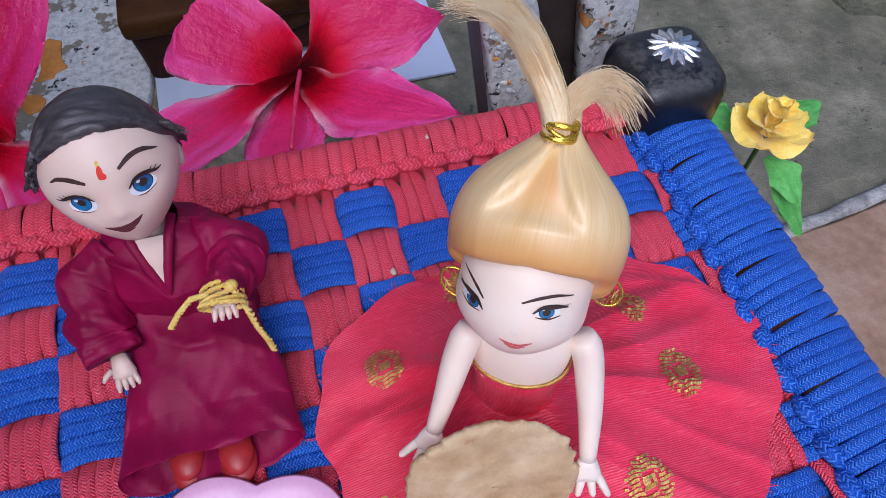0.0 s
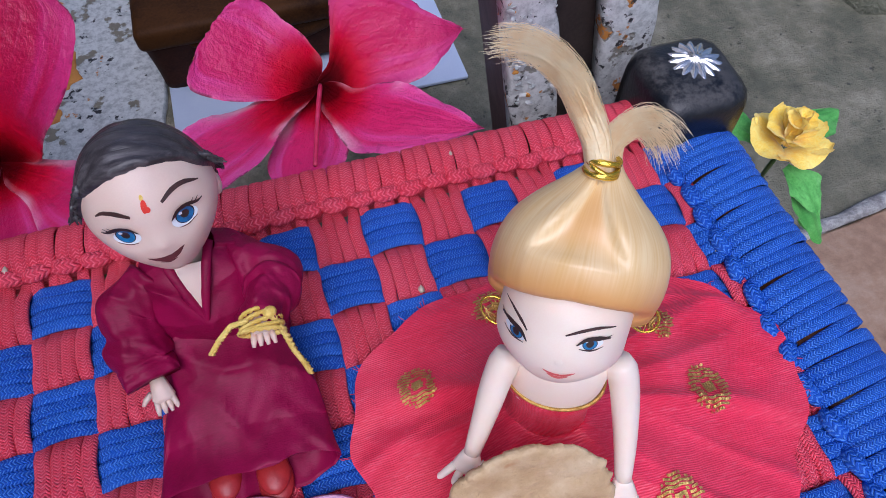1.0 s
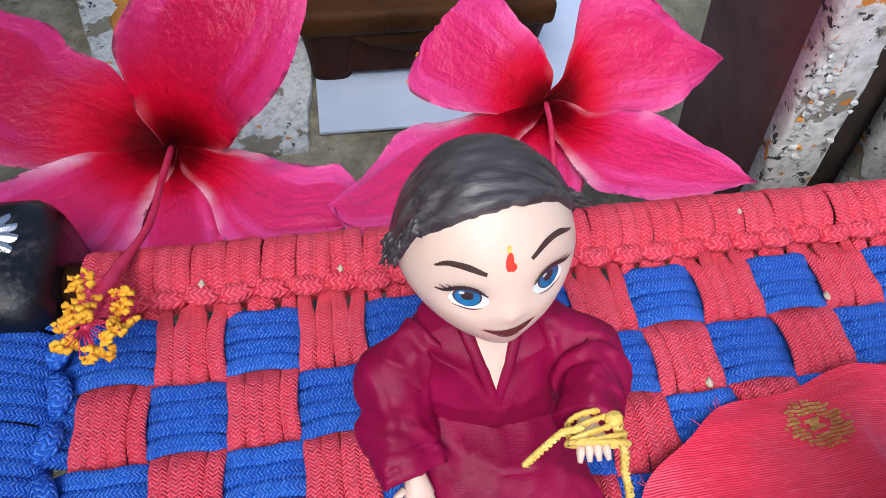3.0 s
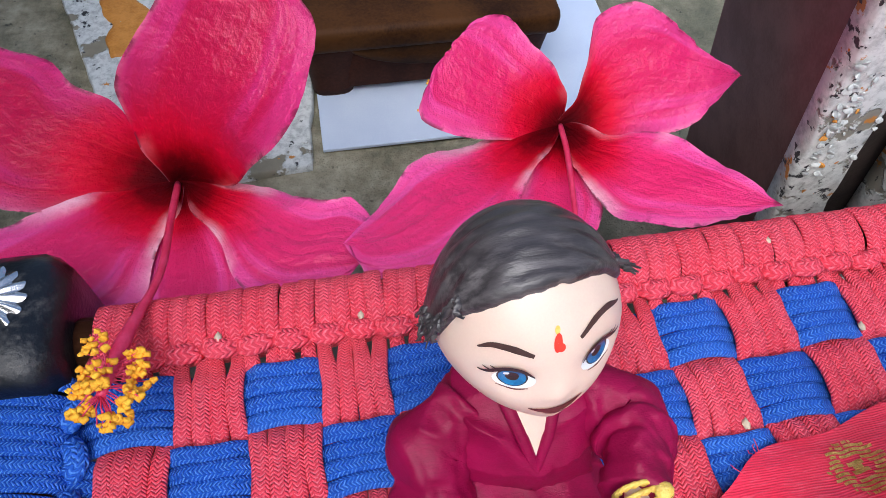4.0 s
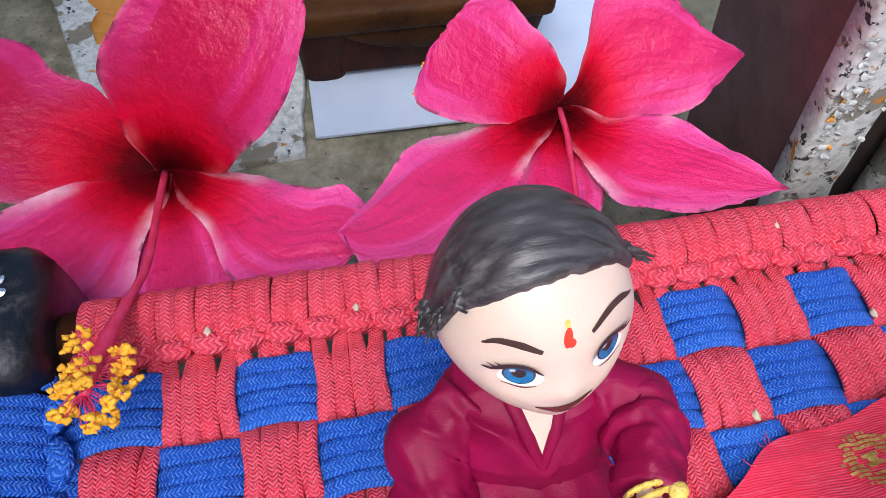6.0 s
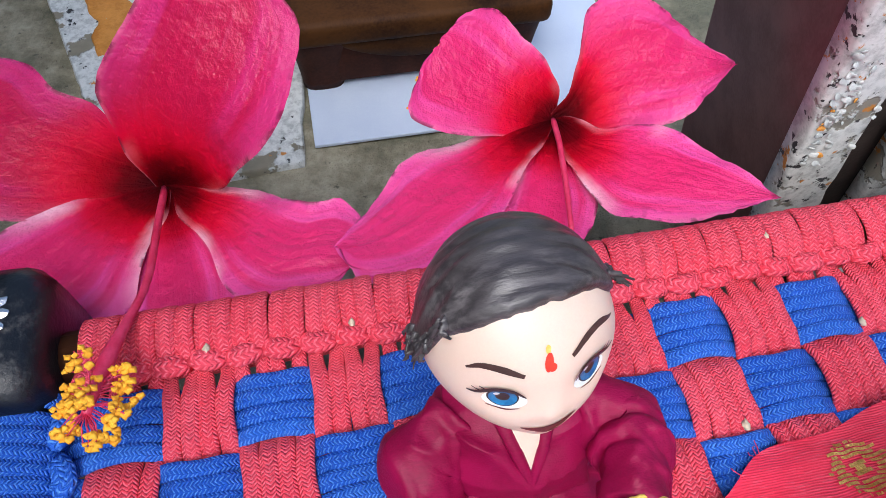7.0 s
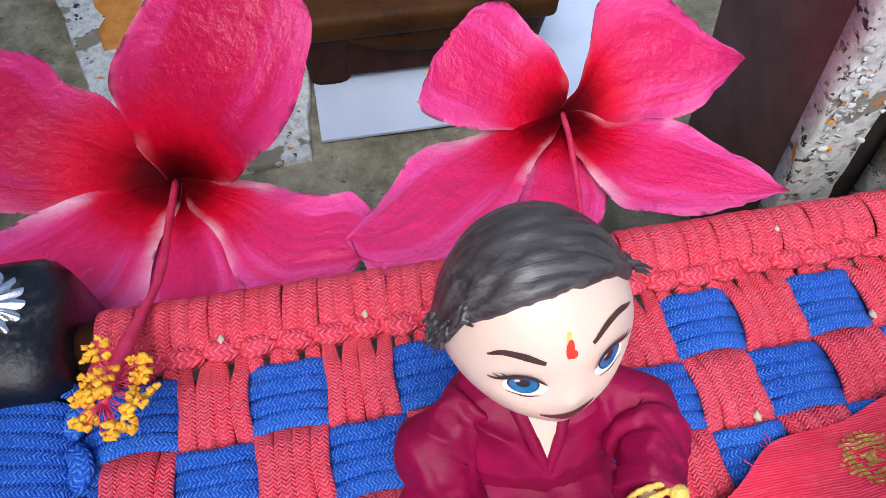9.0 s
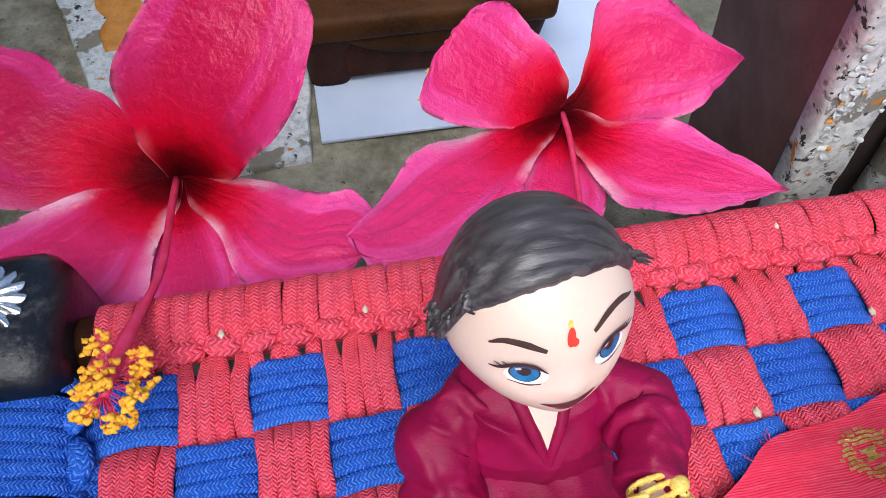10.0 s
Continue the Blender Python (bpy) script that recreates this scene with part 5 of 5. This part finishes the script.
twisted(b, [(-0.27, 4.88, 5.92), (-0.19, 4.74, 5.78), (-0.13, 4.60, 5.43), (-0.05, 4.50, 5.18), (-0.01, 4.42, 5.00)], 0.04, 9)
part("loose_end", b, [yellow_thread], bracelet)
b = Build()
b.ball((-0.29, 4.92, 5.96), (0.09, 0.08, 0.06), 0, 7, 9)
part("knot", b, [yellow_thread], bracelet)


def girl_doll():
    bb = Build()
    SK, HR, INK, WH, BL, LIP, CL_, GO, WI, ST, LID = range(11)
    turn = Matrix.Rotation(radians(-33), 3, "Z") @ Matrix.Rotation(radians(-33), 3, "X")
    hc, hr = np.array((2.76, 3.40, 7.36)), np.array((0.66, 0.74, 0.84))
    tm = np.array(turn)
    flat = np.array(Matrix.Rotation(radians(-27), 3, "Z"))

    def widen(dz):
        """The face is widest at the cheeks and has a short round chin."""
        low = np.clip(-dz, 0, 1)
        return 1 + 0.13 * np.exp(-((dz + 0.52) / 0.26) ** 2) - 0.10 * low ** 5

    def shape(d):
        q = d.copy()
        low = np.clip(-d[..., 2], 0, 1)
        q[..., 0] *= widen(d[..., 2])
        q[..., 1] *= 1 + 0.20 * low * np.clip(-d[..., 1], 0, 1)
        return q

    bb.ball(hc, (1, 1, 1), SK, 40, 60, lambda d: (shape(d) * hr) @ tm.T)

    def on_face(x, z, out=0.0):
        z = z - 0.055
        dz = z / hr[2]
        low = max(0.0, -dz)
        rx = hr[0] * float(widen(dz))
        d = math.sqrt(max(0.02, 1 - (x / rx) ** 2 - dz * dz))
        return hc + tm @ np.array((x, -hr[1] * (1 + 0.20 * low * d) * d - out, z))

    def mark(x, z, w, h, mat, out, tilt=0.0, n=14):
        c, s = math.cos(tilt), math.sin(tilt)
        rows = []
        for q in (0.02, 0.6, 1.0):
            rows.append([on_face(x + q * (w * math.cos(a) * c - h * math.sin(a) * s), z + q * (w * math.cos(a) * s + h * math.sin(a) * c), out) for a in np.arange(n) / n * 2 * math.pi])
        bb.grid(rows, mat, wrap=True, flip=True)

    def band(pts, w, mat, out):
        painted(bb, on_face, pts, w, mat, out)

    for ex, ez, sgn in ((-0.44, -0.10, -1), (0.27, 0.03, 1)):
        mark(ex, ez, 0.110, 0.056, WH, 0.006, 0.12 * sgn)
        mark(ex - 0.01 * sgn, ez, 0.070, 0.060, INK, 0.008)
        mark(ex - 0.01 * sgn, ez, 0.062, 0.053, BL, 0.010)
        mark(ex - 0.01 * sgn, ez + 0.005, 0.036, 0.036, INK, 0.012)
        mark(ex - 0.045, ez + 0.03, 0.012, 0.010, WH, 0.015)
        band([(ex - 0.13 * sgn, ez - 0.02), (ex - 0.05 * sgn, ez + 0.05), (ex + 0.07 * sgn, ez + 0.066), (ex + 0.17 * sgn, ez + 0.055)], [0.006, 0.022, 0.026, 0.006], INK, 0.016)
        band([(ex - 0.10 * sgn, ez - 0.055), (ex + 0.02 * sgn, ez - 0.064), (ex + 0.12 * sgn, ez - 0.03)], [0.004, 0.010, 0.004], LID, 0.010)
        for q in (0, 1):
            band([(ex + sgn * (0.09 + 0.04 * q), ez + 0.06), (ex + sgn * (0.14 + 0.04 * q), ez + 0.078 + 0.01 * q)], [0.007, 0.002], INK, 0.014)
    band([(-0.60, 0.13), (-0.52, 0.11), (-0.42, 0.055), (-0.33, -0.015)], [0.005, 0.014, 0.017, 0.008], LID, 0.006)
    band([(0.02, 0.085), (0.15, 0.155), (0.30, 0.20), (0.46, 0.195)], [0.008, 0.017, 0.016, 0.005], LID, 0.006)
    band([(-0.10, -0.355), (-0.02, -0.385), (0.05, -0.388), (0.12, -0.378), (0.21, -0.325)], [0.004, 0.018, 0.014, 0.018, 0.004], LIP, 0.006)
    band([(-0.05, -0.40), (0.05, -0.43), (0.15, -0.395)], [0.006, 0.026, 0.006], LIP, 0.007)
    bb.ball(on_face(0.02, -0.19, -0.155), (0.16, 0.16, 0.15), SK, 16, 20)

    # hair: smooth bob combed up to a top knot, its hem rolled in low on the forehead
    nu, nv = 44, 120
    prof = [(1.66, 0.115), (1.50, 0.15), (1.36, 0.27), (1.22, 0.42), (1.06, 0.60), (0.90, 0.735), (0.70, 0.825), (0.48, 0.865), (0.26, 0.86), (0.10, 0.815), (0.0, 0.72)]
    line = smooth_line(prof, nu)
    rows, uv = [], []
    for i in range(nu):
        s = i / (nu - 1)
        z, rad = line[i]
        for j in range(nv):
            a = j / nv * 2 * math.pi
            front = max(0.0, -math.sin(a))
            hem = -0.16 + 0.52 * front ** 0.55 - 0.14 * front * max(0.0, -math.cos(a))
            zz = 1.66 + (z - 1.66) * (1.66 - hem) / 1.66
            reach = 0.05 + 0.62 * max(0.0, 1.5 - z)
            dip = max(0.0, 1 - (abs(a - 4.62) / reach) ** 4) * max(0.0, 1 - ((z - 1.02) / 0.40) ** 4)
            flat_f = 1 - 0.20 * dip ** 0.7 + 0.05 * math.exp(-((z - 1.1) / 0.25) ** 2) * math.exp(-((abs(a - 4.62) - reach - 0.12) / 0.12) ** 2)
            k = flat_f * (1 + 0.010 * fold(a * 9, s * 2, 1.0) * s + 0.02 * fold(a * 2.2, s * 2, 1.0, 3))
            roll = 0.14 * max(0.0, (s - 0.90) / 0.10) ** 2
            p = np.array(((rad - roll) * k * math.cos(a), 1.06 * (rad - roll) * k * math.sin(a) + 0.02, zz))
            rows.append(hc + tm @ p)
            # The dip borrows the hem's amber as painted shade.
            uv.append((j / nv, min(1.0, s + (0.85 - s) * 0.9 * dip ** 2)))
    bb.grid(np.array(rows).reshape(nu, nv, 3), HR, wrap=True, uv=uv, flip=True)
    r = np.random.RandomState(4)
    # pony tail: a bundle of strands that rises and falls to one side, and a short loose bunch
    knot = np.array((3.06, 3.94, 8.66))
    main = np.array([(3.06, 3.94, 8.66), (3.04, 4.13, 8.95), (2.92, 4.26, 9.25), (2.80, 4.40, 9.50), (2.63, 4.55, 9.66), (2.44, 4.66, 9.72), (2.28, 4.73, 9.68)])
    side_ = np.array([(3.06, 3.94, 8.66), (3.21, 4.12, 8.80), (3.36, 4.18, 8.95), (3.56, 4.19, 8.95), (3.73, 4.11, 8.80), (3.83, 4.05, 8.6)])

    def spread(line, count, w0, w1, core):
        s = np.linspace(0, 1, 15)
        base = smooth_line(line, 15)
        if core:
            bb.tube(base[:12], np.interp(np.linspace(0, 1, 12), [0, 0.3, 0.75, 1], [w0 * 0.95, w0 * 1.15, w0 * 0.9, 0.02]), None, 20, up=(0.3, 0.9, 0.2), mat=ST)
        for _ in range(count):
            off = r.normal(size=3)
            off *= r.uniform(0.5, 1.05) / np.linalg.norm(off)
            cut = int(r.uniform(7, 15))
            p = base + off * (w0 + (w1 - w0) * s[:, None] ** 1.2) + np.cumsum(r.normal(size=(15, 3)) * 0.005, 0)
            p = p[:cut + 1]
            m = len(p)
            bb.tube(p, np.linspace(0.0040, 0.0015, m), None, 3, up=(0.3, 0.9, 0.2), mat=ST, caps=False)

    spread(main, 1500, 0.12, 0.15, True)
    spread(side_, 620, 0.07, 0.24, False)
    axis = tm @ np.array((0, 0, 1))
    for k in range(5):
        a = np.arange(20) / 20 * 2 * np.pi
        ex_, ey_ = tm @ np.array((1, 0, 0)), tm @ np.array((0, 1, 0))
        b0 = knot + axis * (0.02 + 0.032 * k)
        tip_ = 0.05 * math.sin(k * 2.4)
        bb.tube(b0 + 0.145 * (np.cos(a)[:, None] * ex_ + np.sin(a)[:, None] * ey_) + (tip_ * np.sin(a + k))[:, None] * axis, 0.026, None, 6, mat=WI, closed=True)

    # neck, body and arms
    bb.tube([(2.68, 3.40, 7.1), (2.78, 3.34, 6.5), (2.80, 3.32, 6.3)], [0.2, 0.2, 0.3], None, 14, up=(0, 1, 0), mat=SK)
    rows = []
    for z, a_, b_ in ((6.52, 0.26, 0.22), (6.42, 0.50, 0.30), (6.2, 0.58, 0.38), (5.9, 0.585, 0.425), (5.6, 0.57, 0.41)):
        rows.append([np.array((2.80, 3.22, z)) + flat @ np.array((a_ * math.cos(t), b_ * math.sin(t), 0)) for t in np.arange(30) / 30 * 2 * math.pi])
    bb.grid(rows, SK, wrap=True)
    rows = []
    for z, a_, b_ in ((5.80, 0.575, 0.42), (5.7, 0.59, 0.44), (5.45, 0.52, 0.42), (5.1, 0.50, 0.42), (4.75, 0.60, 0.52)):
        rows.append([np.array((2.82, 3.20, z)) + flat @ np.array((a_ * math.cos(t), b_ * math.sin(t), 0)) * (1 + 0.02 * math.sin(9 * t)) for t in np.arange(40) / 40 * 2 * math.pi])
    bb.grid(rows, CL_, wrap=True)
    a = np.arange(40) / 40 * 2 * np.pi
    trim_ = np.stack([np.array((2.81, 3.21, 5.80)) + flat @ np.array((0.595 * math.cos(t), 0.435 * math.sin(t), 0)) for t in a])
    bb.tube(trim_, 0.022, None, 6, mat=GO, closed=True)

    def arm(pts, k):
        pts = np.array(pts, float)
        s = np.linspace(0, 1, 16)
        kk = np.linspace(0, 1, len(pts))
        path = np.stack([np.interp(s, kk, pts[:, i]) for i in range(3)], 1)
        for _ in range(3):
            path[1:-1] = (path[:-2] + 2 * path[1:-1] + path[2:]) / 4
        bb.tube(path, np.interp(s, [0, 0.12, 0.5, 0.85, 1], [0.15, 0.19, 0.165, 0.12, 0.10]), None, 14, up=(0, 0.4, 1), mat=SK)
        d = path[-1] - path[-3]
        d /= np.linalg.norm(d)
        u = np.array((0.0, 0.0, 1.0))
        u = u - d * (u @ d)
        u /= np.linalg.norm(u)
        sd = np.cross(d, u)
        w = path[-1]
        bb.tube([w - d * 0.05, w + d * 0.08, w + d * 0.2, w + d * 0.26], [0.09, 0.15, 0.19, 0.16], [0.09, 0.08, 0.065, 0.055], 12, up=u, mat=SK)
        for q in (-1.5, -0.5, 0.5, 1.5):
            st = w + d * 0.22 + sd * q * 0.095
            bb.tube([st, st + d * 0.13 + sd * q * 0.05, st + d * 0.22 + sd * q * 0.085, st + d * 0.25 + sd * q * 0.095], [0.055, 0.050, 0.042, 0.02], None, 8, up=u, mat=SK)
        st = w + d * 0.08 + sd * 0.13 * k
        bb.tube([st, st + sd * 0.13 * k + d * 0.06, st + sd * 0.22 * k + d * 0.12, st + sd * 0.25 * k + d * 0.14], [0.06, 0.055, 0.045, 0.02], None, 8, up=u, mat=SK)

    arm([(2.24, 3.42, 6.38), (2.05, 3.25, 6.1), (1.85, 3.0, 5.7), (1.62, 2.72, 5.35)], -1)
    arm([(3.38, 2.98, 6.38), (3.46, 2.82, 6.1), (3.40, 2.35, 5.55), (3.28, 1.95, 5.15)], 1)

    # spread skirt
    nu, nv = 64, 240
    rows, uv = [], []
    c = np.array((2.85, 3.2))

    pleats = [(r.uniform(0, 2 * math.pi), r.uniform(-0.35, 0.35), r.uniform(0.10, 0.24), r.uniform(0.10, 0.26)) for _ in range(26)]

    def skirt(s, t):
        ca, sa = math.cos(t), math.sin(t)
        far = np.array((3.62, 3.25)) + np.array((3.42 * ca, (2.5 if sa > 0 else 2.7) * sa)) * (1 + 0.03 * math.sin(5 * t + 1) + 0.02 * math.sin(13 * t) + 0.07 * math.exp(-((t - 2.15) / 0.35) ** 2))
        near = c + 0.48 * np.array((ca, sa))
        p = near * (1 - s) + far * s
        z = 3.72 + 1.20 * (1 - s) ** 2.4 + 0.26 * (1 - s) * s * 2
        for t_k, bend, w_k, h_k in pleats:
            d = (t - t_k - bend * s * s + math.pi) % (2 * math.pi) - math.pi
            d *= 0.5 + 2.4 * s
            z += h_k * s ** 0.4 * (1.15 - s) * max(0.0, 1 - abs(d) / (2.2 * w_k)) ** 1.4
        z += 0.20 * s * fold(p[0], p[1], 0.55, 5) + 0.05 * s * fold(p[0], p[1], 1.7, 8)
        crease = 1 - abs(fold(p[0] * 0.6 + 2.2 * t, p[1] * 0.8, 0.7, 12)) * 4.0
        z += 0.08 * s * max(0.0, crease) ** 1.5
        return np.array((p[0], p[1], max(3.69, z)))

    for i in range(nu):
        s = i / (nu - 1)
        for j in range(nv):
            rows.append(skirt(s, j / nv * 2 * math.pi))
            uv.append((j / nv, s))
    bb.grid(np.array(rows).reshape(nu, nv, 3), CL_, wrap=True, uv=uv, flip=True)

    # frayed threads along the cut edge
    for _ in range(90):
        t = r.uniform(0, 2 * math.pi)
        p, q = skirt(1.0, t), skirt(0.93, t)
        d = (p - q) * (1, 1, 0)
        d /= np.linalg.norm(d) + 1e-6
        d += r.normal(size=3) * (0.5, 0.5, 0.12)
        e = p + d * r.uniform(0.04, 0.13)
        bb.tube([p - d * 0.05, (p + e) / 2 + r.normal(size=3) * 0.02, e], 0.006, None, 4, up=(0, 0, 1), mat=CL_)

    cloud = np.array([skirt(s, t) for s in np.linspace(0.1, 1, 50) for t in np.linspace(0, 2 * math.pi, 200)])

    def at_skirt(x, y):
        d = (cloud[:, 0] - x) ** 2 + (cloud[:, 1] - y) ** 2
        near = np.argsort(d)[:4]
        return cloud[near, 2].max()

    for x, y, rad in ((5.38, 2.95, 0.36), (1.34, 4.15, 0.30), (5.05, 4.1, 0.30), (2.86, 5.16, 0.34), (4.25, 1.65, 0.34), (0.85, 2.2, 0.3)):
        lines = 13
        for k in range(lines):
            v = (k + 0.5) / lines * 2 - 1
            reach = 0.97 * math.sqrt(1 - v * v) * r.uniform(0.86, 1.08)
            n = 14
            for i in range(n):
                u0, u1 = -reach + 2 * reach * i / n, -reach + 2 * reach * (i + 1.02) / n
                m = math.hypot((u0 + u1) / 2, v)
                if 0.27 < m < 0.42 or r.rand() < 0.05 + 0.22 * (m > 0.8):
                    continue
                h = 0.052 if m > 0.3 else 0.075
                quad = []
                for du, dv in ((u0, -h), (u1, -h), (u1, h), (u0, h)):
                    px, py = x + rad * du, y + rad * (v + dv + 0.03 * math.sin(9 * du))
                    quad.append((px, py, at_skirt(px, py) + 0.022))
                bb.add(quad, [(0, 1, 2, 3)], GO)
    thing("doll", bb, [skin, blond, ink, eye_white, eye_blue, lip_pink, red_satin, gold, gold_wire, blond_strand, brow_brown], (3.0, 3.2, 3.6),
          "seated vinyl girl doll, blond top knot, spread red satin skirt", "doll")


girl_doll()


def earring(c, out):
    """A hoop of gold wire filled with gold lace."""
    c, out = np.array(c, float), np.array(out, float)
    top = holder("earring", c, "gold wire hoop earring with gold lace on the girl doll's ear", "earring", "earrings of the girl doll")
    a = np.arange(28) / 28 * 2 * np.pi
    b = Build()
    b.tube(c + 0.17 * np.cos(a)[:, None] * out + 0.17 * np.sin(a)[:, None] * np.array((0.0, 0.55, 0.83)), 0.016, None, 6, up=(0.3, -0.8, 0.5), closed=True)
    part("hoop", b, [gold_wire], top)
    b = Build()
    r = np.random.RandomState(8)
    for k in range(26):
        t = r.uniform(0, 2 * math.pi, 2)
        q = r.uniform(0.05, 0.165, 2)
        p = [c + q[i] * math.cos(t[i]) * out + q[i] * math.sin(t[i]) * np.array((0.0, 0.55, 0.83)) for i in (0, 1)]
        b.tube([p[0], (p[0] + p[1]) / 2 + r.normal(size=3) * 0.02, p[1]], 0.009, None, 4, up=(0.3, -0.8, 0.5))
    part("lace", b, [gold], top)


earring((2.10, 3.63, 7.08), (-0.86, 0.5, 0.0))
earring((3.56, 3.10, 7.08), (0.86, -0.3, 0.0))


# ---- food and plate ----
def flatbread(name_label, centre, right, upward, outline, seed):
    """A torn piece of flatbread, standing; outline: its corners."""
    bb = Build()
    right, upward = np.array(right, float), np.array(upward, float)
    right /= np.linalg.norm(right)
    upward = upward - right * (upward @ right)
    upward /= np.linalg.norm(upward)
    nor = np.cross(right, upward)
    o = np.array(outline, float)
    n = 16 * len(o)
    k = np.arange(n) / 16
    edge = np.stack([np.interp(k, np.arange(len(o) + 1), np.r_[o[:, i], o[0, i]]) for i in (0, 1)], 1)
    for _ in range(3):
        edge = (np.roll(edge, 1, 0) + 2 * edge + np.roll(edge, -1, 0)) / 4
    edge *= np.array([1 + 0.05 * fold(q * 0.9, seed, 1.0) + 0.045 * fold(q * 4.1, seed, 1.0, 5) + 0.035 * fold(q * 9.3, seed, 1.0, 7) for q in k])[:, None]
    rows = []
    for q, h in ((0.01, 0.07), (0.2, 0.075), (0.4, 0.072), (0.6, 0.07), (0.75, 0.068), (0.88, 0.065), (0.97, 0.05), (1.0, 0.0), (0.97, -0.05), (0.6, -0.06), (0.01, -0.06)):
        row = []
        for x, y in edge * q:
            hh = h * (1 + 0.6 * fold(x, y, 3.5, seed)) + 0.09 * fold(x, y, 0.9, seed + 4)
            row.append(np.array(centre) + right * x + upward * y + nor * hh)
        rows.append(row)
    bb.grid(rows, wrap=True)
    low = min(p[2] for p in bb.v)
    thing("flatbread", bb, [bread], (centre[0], centre[1], low), name_label, "bread")


disc = [(1.04 * math.cos(t) * (1.0 if math.sin(t) < 0.6 else 0.95), math.sin(t)) for t in np.arange(12) / 12 * 2 * math.pi]
flatbread("torn round of brown flatbread on the girl doll's lap", (2.12, 2.02, 5.14), (1, -0.15, 0), (0.0, 0.45, 1), disc, 2)

# crumbs on the cot
for x, y, z, r_ in ((-4.42, 8.02, 3.86, 0.045), (-2.62, 8.05, 3.86, 0.04), (1.92, 5.93, 3.62, 0.05), (4.05, 6.95, 3.62, 0.045), (3.15, 8.3, 3.92, 0.035), (7.0, 5.3, 3.6, 0.07)):
    b = Build()
    b.ball((x, y, z), (r_, r_ * 1.4, r_ * 0.8), nu=6, nv=8, shape=lambda d: d * (1 + 0.3 * np.sin(5 * d[..., 0] + 3 * d[..., 2])[..., None]))
    thing("crumb", b, [crumb_pale], (x, y, z - r_), "tiny pale crumb lying on the cot cords", "crumb", "crumbs on the cot")

# pink scalloped plate
b = Build()
n = 120
prof = [(0.02, 3.70), (0.6, 3.70), (0.78, 3.72), (0.9, 3.80), (1.0, 3.86), (1.02, 3.84), (0.92, 3.76), (0.78, 3.66), (0.02, 3.64)]
lobe = lambda t: 1.80 + 0.22 * abs(math.sin(4 * (t - radians(75))))
b.grid([[(-1.14 + q * lobe(t) * math.cos(t), 1.36 + q * lobe(t) * math.sin(t), z) for t in np.arange(n) / n * 2 * math.pi] for q, z in prof], wrap=True, flip=True)
thing("plate", b, [pink_plastic], (-1.14, 1.36, 3.64), "pale pink plastic plate with a scalloped rim", "plate")
